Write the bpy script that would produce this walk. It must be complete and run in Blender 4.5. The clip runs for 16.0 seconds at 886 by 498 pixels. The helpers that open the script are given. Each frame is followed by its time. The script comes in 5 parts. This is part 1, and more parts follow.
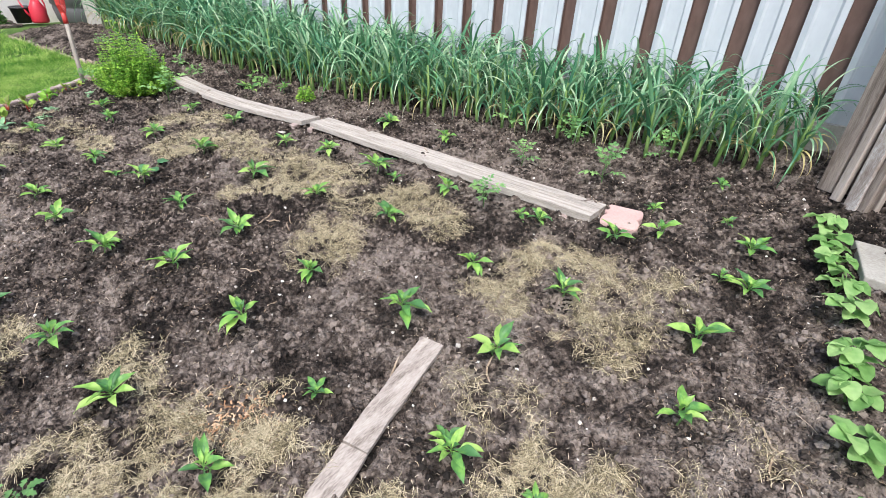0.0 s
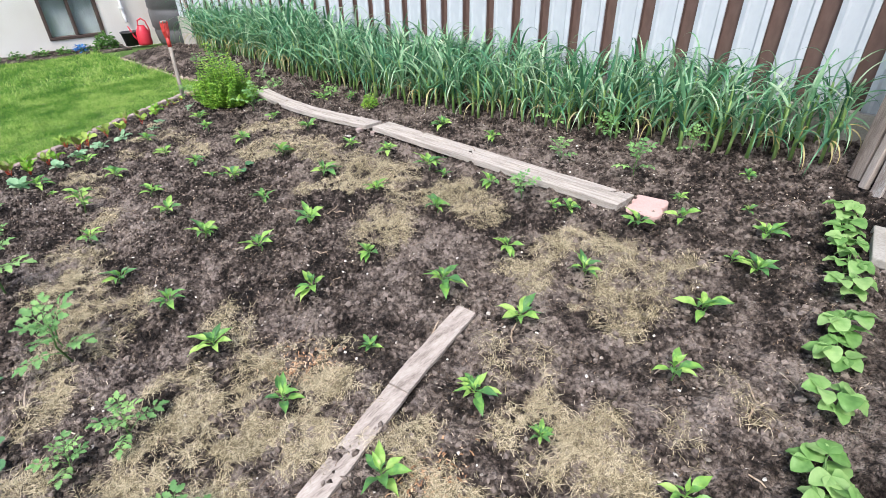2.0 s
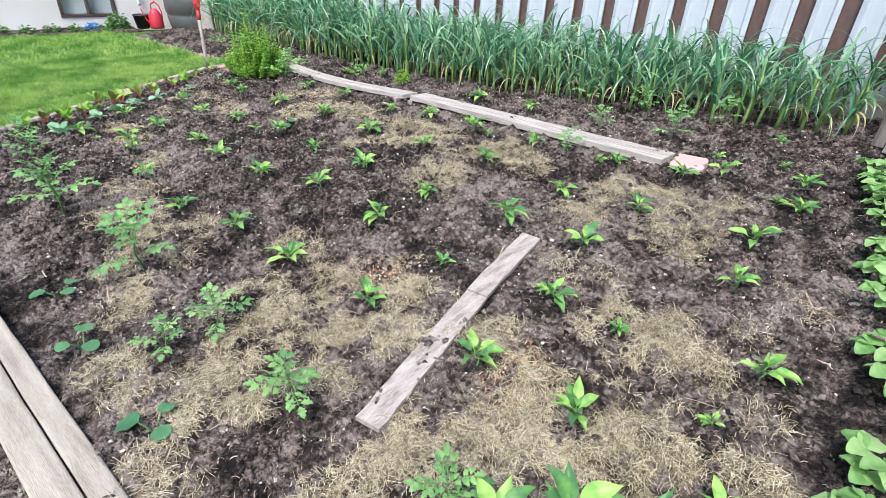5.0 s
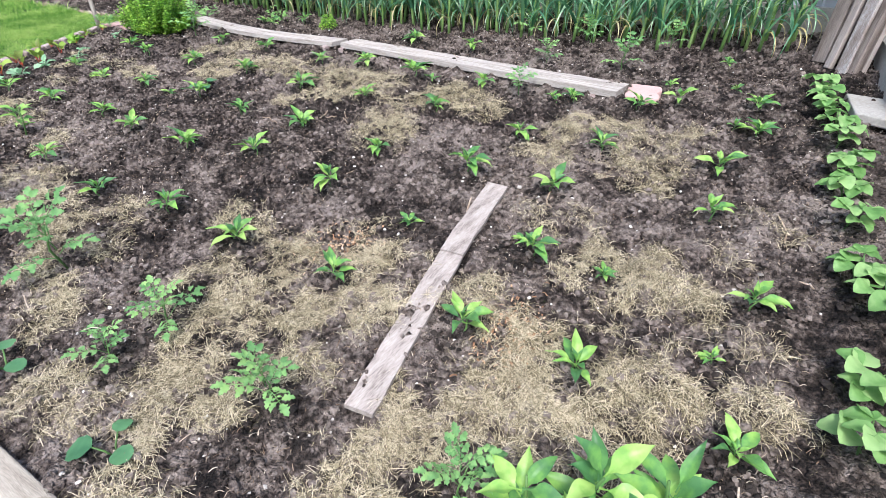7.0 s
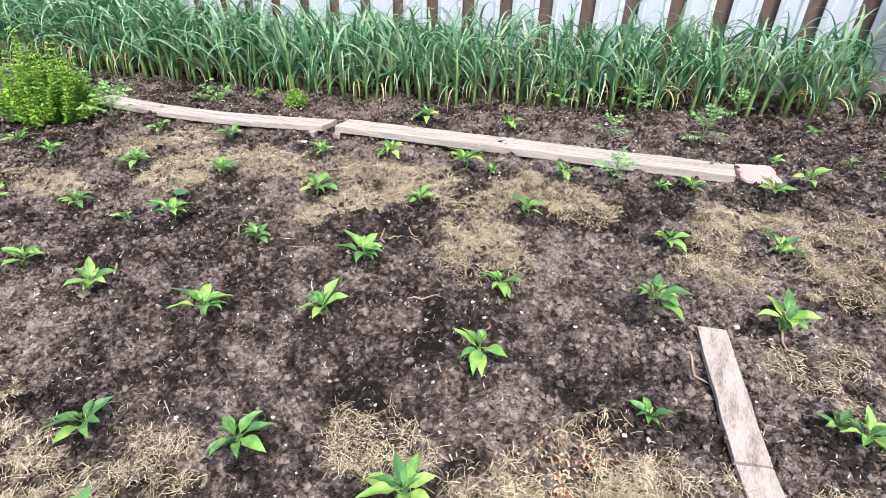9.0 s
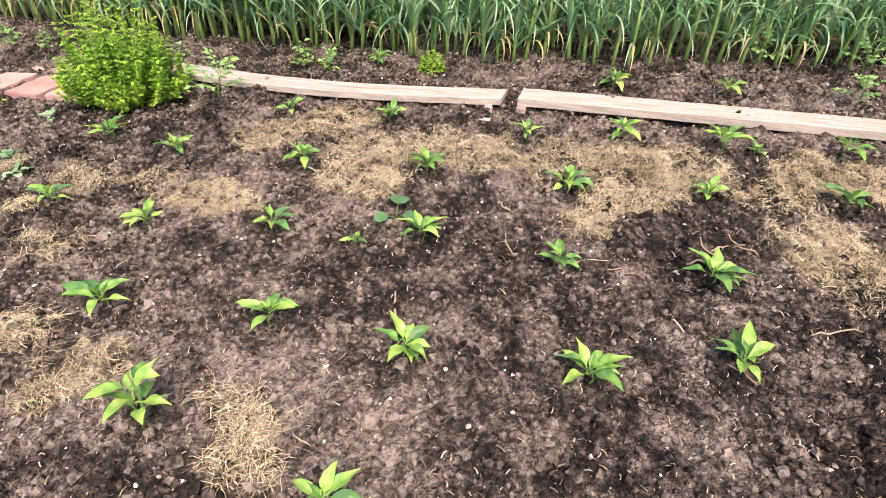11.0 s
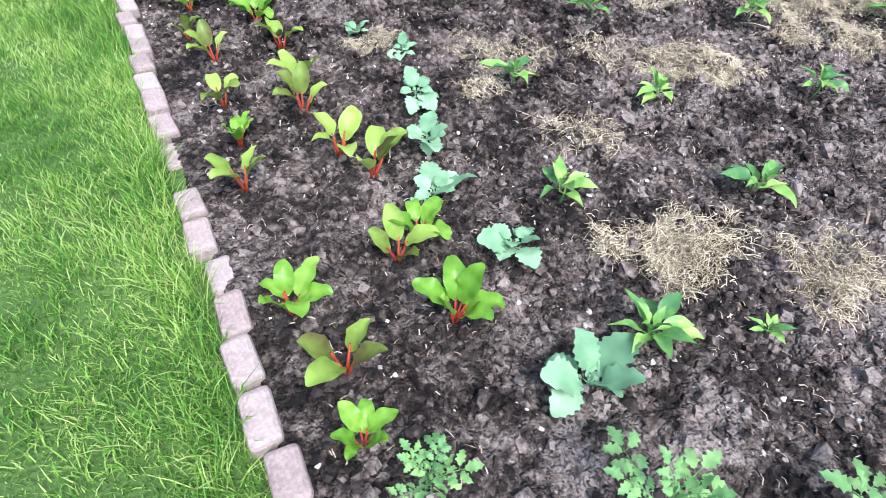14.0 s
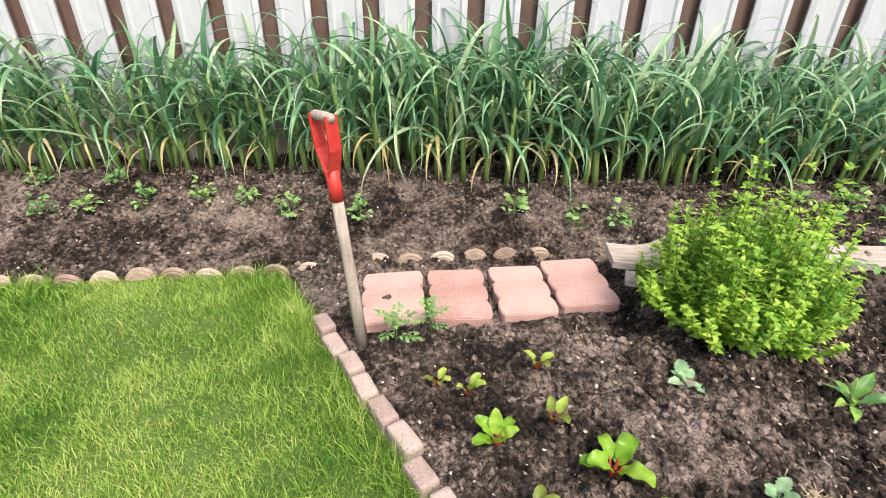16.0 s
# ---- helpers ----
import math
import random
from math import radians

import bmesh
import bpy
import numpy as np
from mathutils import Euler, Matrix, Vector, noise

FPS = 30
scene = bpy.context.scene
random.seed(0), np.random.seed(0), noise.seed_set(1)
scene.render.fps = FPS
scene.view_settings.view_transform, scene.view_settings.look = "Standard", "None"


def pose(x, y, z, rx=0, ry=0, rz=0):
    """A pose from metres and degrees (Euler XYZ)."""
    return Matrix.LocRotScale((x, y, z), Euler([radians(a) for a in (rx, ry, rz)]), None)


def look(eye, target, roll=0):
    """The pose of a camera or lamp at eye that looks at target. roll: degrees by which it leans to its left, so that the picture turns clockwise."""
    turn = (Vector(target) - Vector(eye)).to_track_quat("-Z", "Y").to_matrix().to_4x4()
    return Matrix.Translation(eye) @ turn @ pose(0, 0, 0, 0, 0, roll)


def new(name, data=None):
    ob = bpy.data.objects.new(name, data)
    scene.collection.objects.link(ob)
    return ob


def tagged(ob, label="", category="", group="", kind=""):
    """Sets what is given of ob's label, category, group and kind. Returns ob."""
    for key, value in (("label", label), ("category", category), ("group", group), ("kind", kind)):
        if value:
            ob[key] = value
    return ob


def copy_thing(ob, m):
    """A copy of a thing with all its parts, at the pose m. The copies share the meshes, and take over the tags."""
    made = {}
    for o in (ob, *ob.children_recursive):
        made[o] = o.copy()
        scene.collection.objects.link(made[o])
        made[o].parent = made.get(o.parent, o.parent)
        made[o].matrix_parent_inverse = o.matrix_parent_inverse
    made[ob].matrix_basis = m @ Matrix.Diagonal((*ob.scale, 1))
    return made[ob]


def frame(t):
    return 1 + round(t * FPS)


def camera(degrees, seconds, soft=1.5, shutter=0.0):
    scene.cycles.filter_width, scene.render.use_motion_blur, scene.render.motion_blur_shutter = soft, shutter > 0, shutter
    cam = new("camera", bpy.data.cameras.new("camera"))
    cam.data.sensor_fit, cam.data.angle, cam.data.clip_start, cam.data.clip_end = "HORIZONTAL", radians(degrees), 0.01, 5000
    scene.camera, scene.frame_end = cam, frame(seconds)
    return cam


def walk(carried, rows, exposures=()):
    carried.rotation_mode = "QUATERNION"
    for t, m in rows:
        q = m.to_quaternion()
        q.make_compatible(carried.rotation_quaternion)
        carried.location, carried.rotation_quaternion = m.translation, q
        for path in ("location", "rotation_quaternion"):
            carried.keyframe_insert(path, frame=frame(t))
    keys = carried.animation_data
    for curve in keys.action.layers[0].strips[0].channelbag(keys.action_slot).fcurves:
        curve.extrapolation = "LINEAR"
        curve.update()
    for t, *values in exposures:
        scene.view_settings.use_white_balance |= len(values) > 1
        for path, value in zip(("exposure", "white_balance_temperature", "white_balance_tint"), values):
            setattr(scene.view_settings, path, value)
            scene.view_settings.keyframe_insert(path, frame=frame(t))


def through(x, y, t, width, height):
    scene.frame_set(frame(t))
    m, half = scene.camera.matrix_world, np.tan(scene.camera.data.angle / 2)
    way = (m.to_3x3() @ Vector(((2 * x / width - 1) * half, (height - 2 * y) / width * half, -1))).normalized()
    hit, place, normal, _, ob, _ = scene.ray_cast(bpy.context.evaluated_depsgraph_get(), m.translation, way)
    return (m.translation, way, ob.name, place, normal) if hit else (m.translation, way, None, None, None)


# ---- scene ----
cam = camera(82.23, 16.0, 0.8, 0.08)
PATH = [
    (0.0, 1.826, -1.941, 1.657, 58.40, -2.87, 41.22),
    (0.5, 1.999, -1.955, 1.668, 57.09, -1.01, 44.16),
    (1.0, 2.165, -2.099, 1.768, 57.87, -0.32, 45.29),
    (1.5, 2.190, -2.115, 1.788, 58.18, 0.52, 46.60),
    (2.0, 2.206, -2.120, 1.792, 58.37, 0.89, 47.76),
    (2.5, 2.223, -2.121, 1.797, 58.26, 1.39, 49.27),
    (3.0, 2.262, -2.138, 1.761, 58.14, 1.53, 50.54),
    (3.5, 2.291, -2.187, 1.676, 58.19, 0.75, 50.45),
    (4.0, 2.256, -2.333, 1.533, 60.37, -1.09, 49.02),
    (4.2, 2.215, -2.474, 1.452, 60.86, -1.76, 48.68),
    (6.3, 2.136, -2.792, 1.446, 57.36, -2.37, 41.99),
    (6.5, 2.086, -2.776, 1.419, 56.30, -2.15, 40.82),
    (7.0, 1.961, -2.680, 1.383, 54.99, -0.93, 38.44),
    (7.5, 1.678, -2.592, 1.377, 56.31, -2.01, 32.59),
    (8.0, 1.375, -2.600, 1.384, 58.66, -2.03, 28.67),
    (8.5, 0.759, -2.472, 1.354, 58.76, -1.98, 25.78),
    (8.7, 0.600, -2.498, 1.370, 59.75, -2.05, 24.80),
    (10.8, -1.204, -2.481, 1.370, 56.15, -1.90, 16.46),
    (11.0, -1.365, -2.479, 1.319, 53.87, -1.90, 16.66),
    (11.5, -1.861, -2.483, 1.251, 47.85, -2.57, 16.33),
    (12.0, -2.319, -2.606, 1.133, 43.76, -4.15, 14.70),
    (12.5, -2.724, -2.936, 1.142, 42.29, -5.01, 12.60),
    (13.0, -3.069, -2.861, 1.056, 40.51, -4.40, 12.00),
    (13.5, -3.458, -2.778, 0.990, 40.74, -3.64, 10.13),
    (14.0, -3.864, -2.770, 0.938, 43.23, -3.60, 6.15),
    (14.5, -4.238, -2.646, 1.026, 46.66, -2.08, 2.74),
    (15.0, -4.661, -2.214, 1.155, 49.92, -1.27, -1.08),
    (15.5, -5.030, -1.906, 1.233, 55.97, -1.45, -1.09),
    (16.0, -5.364, -1.653, 1.361, 59.84, -0.94, 3.79),
]
EXPOSURES = [
    (0.0, 0.74, 6250, 9),
    (2.8, 0.78, 6250, 11),
    (4.2, 0.8, 5950, 9),
    (7.0, 0.85, 5900, 11),
    (8.0, 0.82, 5800, 9),
    (8.7, 0.95, 6150, 12),
    (10.5, 0.95, 7000, 19),
    (11.0, 1.02, 7400, 22),
    (11.5, 1.15, 6000, 6),
    (12.0, 1.25, 5750, 7),
    (13.0, 1.27, 5700, 10),
    (14.0, 1.13, 5600, 13),
    (14.5, 1.16, 5550, 13),
    (15.3, 1.14, 5450, 6),
    (16.0, 0.9, 7300, 15),
]
walk(cam, [(t, pose(*p)) for t, *p in PATH], EXPOSURES)

# ---- daylight: bright overcast ----
SUN_ELEVATION, SUN_TURN = radians(58), radians(150)
world = bpy.data.worlds.new("sky")
scene.world = world
world.use_nodes = True
wn = world.node_tree.nodes
sky = wn.new("ShaderNodeTexSky")
sky.sky_type, sky.sun_disc = "NISHITA", False
sky.sun_elevation, sky.sun_rotation = SUN_ELEVATION, SUN_TURN
sky.air_density, sky.dust_density, sky.ozone_density = 1.0, 4.0, 1.5
world.node_tree.links.new(sky.outputs[0], wn["Background"].inputs[0])
wn["Background"].inputs[1].default_value = 0.15
sun = new("sun", bpy.data.lights.new("sun", "SUN"))
sun.data.energy, sun.data.angle, sun.data.color = 2.2, radians(16), (1.0, 0.96, 0.9)
sun.matrix_basis = look((math.sin(SUN_TURN) * 20, math.cos(SUN_TURN) * 20, 20 * math.tan(SUN_ELEVATION)), (0, 0, 0))
scene.view_settings.exposure = 0.0

rng = np.random.default_rng(5)
rnd = random.Random(11)


# ---- materials ----
def nodes_of(name):
    m = bpy.data.materials.new(name)
    m.use_nodes = True
    return m, m.node_tree.nodes, m.node_tree.links.new, m.node_tree.nodes["Principled BSDF"]


def ramp_of(N, cols, span=(0.3, 0.7)):
    r = N.new("ShaderNodeValToRGB")
    k = len(cols)
    while len(r.color_ramp.elements) < k:
        r.color_ramp.elements.new(0.5)
    for i, c in enumerate(cols):
        r.color_ramp.elements[i].position = span[0] + (span[1] - span[0]) * i / (k - 1)
        r.color_ramp.elements[i].color = (*c, 1)
    return r


def noise_node(N, link, scale, stretch=None, detail=6.0, where="Object"):
    tc = N.new("ShaderNodeTexCoord")
    n = N.new("ShaderNodeTexNoise")
    n.inputs["Scale"].default_value, n.inputs["Detail"].default_value = scale, detail
    if stretch:
        mp = N.new("ShaderNodeMapping")
        mp.inputs["Scale"].default_value = stretch
        link(tc.outputs[where], mp.inputs[0])
        link(mp.outputs[0], n.inputs["Vector"])
    else:
        link(tc.outputs[where], n.inputs["Vector"])
    return n


def surface(name, cols, scale, scale2=None, rough=0.85, bump=0.3, depth=0.01, stretch=None, metal=0.0, span=(0.3, 0.7), island=0.0, spec=0.3):
    """Two scales of noise through a colour ramp, with fine relief."""
    m, N, link, b = nodes_of(name)
    n1 = noise_node(N, link, scale, stretch)
    n2 = noise_node(N, link, scale2 or scale * 9, stretch)
    mix = N.new("ShaderNodeMath")
    mix.operation = "MULTIPLY_ADD"
    mix.inputs[1].default_value = 0.55
    half = N.new("ShaderNodeMath")
    half.operation = "MULTIPLY"
    half.inputs[1].default_value = 0.45
    link(n2.outputs[0], half.inputs[0])
    link(n1.outputs[0], mix.inputs[0])
    link(half.outputs[0], mix.inputs[2])
    fac = mix.outputs[0]
    if island:
        src = N.new("ShaderNodeNewGeometry").outputs["Random Per Island"] if island > 0 else N.new("ShaderNodeObjectInfo").outputs["Random"]
        ad = N.new("ShaderNodeMath")
        ad.operation = "MULTIPLY_ADD"
        ad.inputs[1].default_value = abs(island)
        link(src, ad.inputs[0])
        sub = N.new("ShaderNodeMath")
        sub.operation = "SUBTRACT"
        sub.inputs[1].default_value = abs(island) / 2
        link(fac, sub.inputs[0])
        link(sub.outputs[0], ad.inputs[2])
        fac = ad.outputs[0]
    r = ramp_of(N, cols, span)
    link(fac, r.inputs[0])
    link(r.outputs[0], b.inputs["Base Color"])
    b.inputs["Roughness"].default_value, b.inputs["Metallic"].default_value = rough, metal
    b.inputs["Specular IOR Level"].default_value = spec
    if bump:
        bp = N.new("ShaderNodeBump")
        bp.inputs["Strength"].default_value, bp.inputs["Distance"].default_value = bump, depth
        link(n2.outputs[0], bp.inputs["Height"])
        link(bp.outputs[0], b.inputs["Normal"])
    return m


def leafy(name, cols, scale=25.0, through=0.35, rough=0.42, island=False, ridges=0.0, span=(0.2, 0.8)):
    """Leaf: colour by piece and by blotches, with light shining through."""
    m, N, link, b = nodes_of(name)
    n = noise_node(N, link, scale)
    src = N.new("ShaderNodeNewGeometry").outputs["Random Per Island"] if island else N.new("ShaderNodeObjectInfo").outputs["Random"]
    ad = N.new("ShaderNodeMath")
    ad.operation = "MULTIPLY_ADD"
    ad.inputs[1].default_value = 0.5
    link(src, ad.inputs[0])
    sub = N.new("ShaderNodeMath")
    sub.operation = "SUBTRACT"
    sub.inputs[1].default_value = 0.25
    link(n.outputs[0], sub.inputs[0])
    link(sub.outputs[0], ad.inputs[2])
    r = ramp_of(N, cols, span)
    link(ad.outputs[0], r.inputs[0])
    link(r.outputs[0], b.inputs["Base Color"])
    b.inputs["Roughness"].default_value = rough
    b.inputs["Specular IOR Level"].default_value = 0.35
    tr = N.new("ShaderNodeBsdfTranslucent")
    link(r.outputs[0], tr.inputs[0])
    mx = N.new("ShaderNodeMixShader")
    mx.inputs[0].default_value = through
    link(b.outputs[0], mx.inputs[1])
    link(tr.outputs[0], mx.inputs[2])
    link(mx.outputs[0], N["Material Output"].inputs[0])
    bp = N.new("ShaderNodeBump")
    bp.inputs["Strength"].default_value, bp.inputs["Distance"].default_value = 0.35 + ridges, 0.004
    link(n.outputs[0], bp.inputs["Height"])
    link(bp.outputs[0], b.inputs["Normal"])
    return m


def crumbly(m):
    """Adds two sizes of rounded crumbs to the relief of tilled soil."""
    N, link = m.node_tree.nodes, m.node_tree.links.new
    b = N["Principled BSDF"]
    last = b.inputs["Normal"].links[0].from_socket
    co = N.new("ShaderNodeTexCoord").outputs["Object"]
    for scale, depth in ((48, 0.024), (110, 0.012)):
        cell = N.new("ShaderNodeTexVoronoi")
        cell.feature, cell.inputs["Scale"].default_value = "SMOOTH_F1", scale
        cell.inputs["Smoothness"].default_value = 0.3
        link(co, cell.inputs["Vector"])
        bp = N.new("ShaderNodeBump")
        bp.invert = True
        bp.inputs["Strength"].default_value, bp.inputs["Distance"].default_value = 0.9, depth
        link(cell.outputs["Distance"], bp.inputs["Height"])
        link(last, bp.inputs["Normal"])
        last = bp.outputs[0]
    link(last, b.inputs["Normal"])


def earth(name, island=0.0, rough=0.95):
    """Tilled soil: dry crust and damp spots at three sizes, with crumbs in the relief."""
    m, N, link, b = nodes_of(name)
    total = None
    for scale, weight, detail in ((1.5, 0.28, 3), (8.0, 0.37, 5), (42.0, 0.35, 6)):
        n = noise_node(N, link, scale, detail=detail)
        ad = N.new("ShaderNodeMath")
        ad.operation = "MULTIPLY_ADD"
        ad.inputs[1].default_value = weight
        link(n.outputs[0], ad.inputs[0])
        if total:
            link(total, ad.inputs[2])
        else:
            ad.inputs[2].default_value = 0.0
        total = ad.outputs[0]
    if island:
        ad = N.new("ShaderNodeMath")
        ad.operation = "MULTIPLY_ADD"
        ad.inputs[1].default_value = island
        link(N.new("ShaderNodeNewGeometry").outputs["Random Per Island"], ad.inputs[0])
        sub = N.new("ShaderNodeMath")
        sub.operation = "SUBTRACT"
        sub.inputs[1].default_value = island * 0.42
        link(total, sub.inputs[0])
        link(sub.outputs[0], ad.inputs[2])
        total = ad.outputs[0]
    r = ramp_of(N, [(0.0095, 0.007, 0.0058), (0.043, 0.0325, 0.027), (0.146, 0.117, 0.1), (0.27, 0.226, 0.197)], (0.405, 0.592))
    link(total, r.inputs[0])
    link(r.outputs[0], b.inputs["Base Color"])
    b.inputs["Roughness"].default_value, b.inputs["Specular IOR Level"].default_value = rough, 0.25
    bp = N.new("ShaderNodeBump")
    bp.inputs["Strength"].default_value, bp.inputs["Distance"].default_value = 0.9, 0.02
    link(noise_node(N, link, 75.0).outputs[0], bp.inputs["Height"])
    link(bp.outputs[0], b.inputs["Normal"])
    return m


SOIL = earth("soil")
crumbly(SOIL)
CLOD = earth("clod", 0.13)
DAMP = surface("damp_soil", [(0.009, 0.007, 0.006), (0.022, 0.017, 0.0145), (0.05, 0.04, 0.034)], 5, 90, 0.9, 0.6, 0.006, island=0.4)
PEBBLE = surface("pebble", [(0.2, 0.18, 0.155), (0.42, 0.38, 0.34), (0.7, 0.67, 0.62)], 8, 120, 0.8, 0.2, 0.003, island=0.6)
STRAW = surface("straw", [(0.11, 0.09, 0.052), (0.3, 0.255, 0.155), (0.48, 0.41, 0.265), (0.68, 0.59, 0.42)], 4, 30, 0.8, 0.0, island=0.75, span=(0.25, 0.8))
CHIP = surface("wood_chip", [(0.15, 0.1, 0.065), (0.34, 0.26, 0.185), (0.54, 0.46, 0.37)], 6, 90, 0.85, 0.2, 0.003, island=0.6)
SHAVING = surface("wood_shaving", [(0.26, 0.14, 0.075), (0.46, 0.28, 0.16), (0.62, 0.45, 0.3)], 6, 90, 0.85, 0.1, 0.002, island=0.6)
TURF = surface("turf", [(0.035, 0.07, 0.016), (0.07, 0.13, 0.028), (0.13, 0.2, 0.05)], 1.3, 60, 0.95, 0.8, 0.02)
GRASS = leafy("grass_blade", [(0.08, 0.21, 0.032), (0.18, 0.38, 0.055), (0.31, 0.52, 0.09), (0.52, 0.64, 0.21)], 2.6, 0.4, 0.5, island=True, span=(0.32, 0.7))
PLANK = surface("weathered_plank", [(0.1, 0.08, 0.068), (0.34, 0.295, 0.262), (0.48, 0.43, 0.39)], 4, 26, 0.85, 0.5, 0.004, stretch=(9, 1.6, 9))
BOARD = surface("grey_board", [(0.19, 0.165, 0.145), (0.41, 0.37, 0.33), (0.58, 0.535, 0.49)], 4, 40, 0.85, 0.6, 0.005, stretch=(0.8, 12, 12))
TIMBER = surface("grey_timber", [(0.18, 0.155, 0.125), (0.34, 0.3, 0.245), (0.46, 0.41, 0.34)], 5, 55, 0.9, 0.5, 0.004, stretch=(0.7, 6, 6))
OLDWOOD = surface("old_lumber", [(0.14, 0.11, 0.092), (0.31, 0.26, 0.225), (0.45, 0.4, 0.36)], 3, 30, 0.85, 0.5, 0.004, stretch=(10, 10, 0.7), island=-0.35)
FLAKY = surface("flaking_paint_wood", [(0.2, 0.15, 0.12), (0.36, 0.31, 0.28), (0.66, 0.64, 0.62)], 9, 70, 0.85, 0.6, 0.004, stretch=(3, 3, 0.7))
BRICK = surface("edging_concrete", [(0.2, 0.15, 0.135), (0.34, 0.27, 0.248), (0.47, 0.405, 0.38)], 9, 110, 0.92, 0.7, 0.005, island=-0.15)
REDSLAB = surface("red_concrete", [(0.33, 0.2, 0.18), (0.47, 0.31, 0.285), (0.53, 0.375, 0.345)], 5, 130, 0.9, 0.4, 0.003, island=-0.25)
SCALLOP = surface("scallop_concrete", [(0.22, 0.16, 0.125), (0.4, 0.32, 0.26), (0.52, 0.45, 0.38)], 9, 100, 0.92, 0.5, 0.004, island=-0.3)
CONCRETE = surface("concrete", [(0.27, 0.25, 0.22), (0.4, 0.38, 0.34), (0.52, 0.5, 0.46)], 3, 70, 0.92, 0.4, 0.004)
PANEL = surface("galvanised_panel", [(0.38, 0.42, 0.47), (0.47, 0.51, 0.56), (0.55, 0.59, 0.63)], 1.6, 14, 0.5, 0.08, 0.003, stretch=(1, 1, 0.5), metal=0.0, spec=0.5)
BROWN = surface("brown_strip", [(0.085, 0.05, 0.042), (0.125, 0.078, 0.066), (0.16, 0.105, 0.09)], 2.2, 30, 0.55, 0.1, 0.003, stretch=(1, 1, 0.4), spec=0.5)
STUCCO = surface("white_stucco", [(0.66, 0.62, 0.57), (0.76, 0.73, 0.69), (0.82, 0.8, 0.77)], 1.2, 60, 0.9, 0.3, 0.005)
FRAME = surface("brown_window_frame", [(0.06, 0.04, 0.035), (0.1, 0.07, 0.06)], 4, 40, 0.6, 0.1, 0.002)
CURTAIN = surface("pale_blind", [(0.42, 0.46, 0.48), (0.58, 0.62, 0.63)], 1.5, 9, 0.9, 0.0, stretch=(1, 6, 1))
HANDLEWOOD = surface("grey_handle_wood", [(0.2, 0.17, 0.15), (0.36, 0.32, 0.28), (0.5, 0.46, 0.41)], 8, 60, 0.8, 0.4, 0.002, stretch=(6, 6, 0.8))
REDPAINT = surface("red_paint", [(0.3, 0.02, 0.02), (0.5, 0.035, 0.03), (0.55, 0.08, 0.06)], 14, 90, 0.5, 0.15, 0.001, spec=0.5)
REDPLASTIC = surface("red_plastic", [(0.5, 0.02, 0.04), (0.62, 0.04, 0.07)], 4, 40, 0.45, 0.05, 0.002, spec=0.5)
BLACKPLASTIC = surface("black_plastic", [(0.018, 0.018, 0.02), (0.04, 0.04, 0.042)], 5, 50, 0.5, 0.05, 0.002, spec=0.5)
GREYPLASTIC = surface("grey_plastic", [(0.06, 0.06, 0.063), (0.11, 0.11, 0.115)], 2, 40, 0.45, 0.1, 0.003, spec=0.5)
WHITEPIPE = surface("white_pipe", [(0.6, 0.62, 0.64), (0.75, 0.76, 0.78)], 3, 40, 0.5, 0.05, 0.002, spec=0.5)
WIRE = surface("galvanised_wire", [(0.16, 0.18, 0.16), (0.3, 0.32, 0.3)], 9, 90, 0.5, 0.0, metal=0.6)
L_PEPPER = leafy("pepper_leaf", [(0.085, 0.22, 0.075), (0.16, 0.36, 0.09), (0.26, 0.48, 0.1), (0.4, 0.6, 0.16)], ridges=0.3, rough=0.38, through=0.3, span=(0.25, 0.75))
L_PEPPERSTEM = leafy("pepper_stem", [(0.08, 0.17, 0.05), (0.13, 0.24, 0.07)], through=0.1)
L_TOMATO = leafy("tomato_leaf", [(0.13, 0.3, 0.1), (0.22, 0.43, 0.15), (0.33, 0.55, 0.18)], rough=0.55)
L_KALE = leafy("kale_leaf", [(0.18, 0.36, 0.19), (0.28, 0.49, 0.27), (0.41, 0.61, 0.38)], 14, rough=0.55, ridges=0.4)
L_CHARD = leafy("chard_leaf", [(0.12, 0.29, 0.025), (0.22, 0.44, 0.045), (0.36, 0.56, 0.1)], 16, ridges=0.6, rough=0.35)
L_BEET = leafy("beet_leaf", [(0.13, 0.12, 0.04), (0.2, 0.3, 0.05), (0.32, 0.48, 0.08), (0.42, 0.55, 0.12)], 14, ridges=0.5)
L_REDSTEM = leafy("red_stalk", [(0.3, 0.025, 0.02), (0.42, 0.09, 0.03)], through=0.15)
L_BEAN = leafy("bean_leaf", [(0.13, 0.29, 0.075), (0.23, 0.43, 0.13), (0.36, 0.55, 0.21)], 20, rough=0.5)
L_CUC = leafy("cucumber_leaf", [(0.07, 0.2, 0.09), (0.13, 0.3, 0.13)], 22, rough=0.5)
L_GARLIC = leafy("garlic_leaf", [(0.03, 0.115, 0.07), (0.085, 0.24, 0.12), (0.19, 0.38, 0.2), (0.46, 0.6, 0.4)], 5, rough=0.3, through=0.28)
L_STALK = leafy("garlic_stalk", [(0.12, 0.24, 0.06), (0.26, 0.38, 0.13)], 8, through=0.15)
L_YELLOW = leafy("dry_leaf", [(0.5, 0.42, 0.16), (0.62, 0.56, 0.33)], 8)
L_BUSH = leafy("oregano_leaf", [(0.14, 0.33, 0.055), (0.29, 0.52, 0.08), (0.48, 0.68, 0.12)], 6, through=0.42, island=True, rough=0.5)
L_HERB = leafy("herb_leaf", [(0.07, 0.18, 0.04), (0.15, 0.3, 0.07)], 12, island=True)
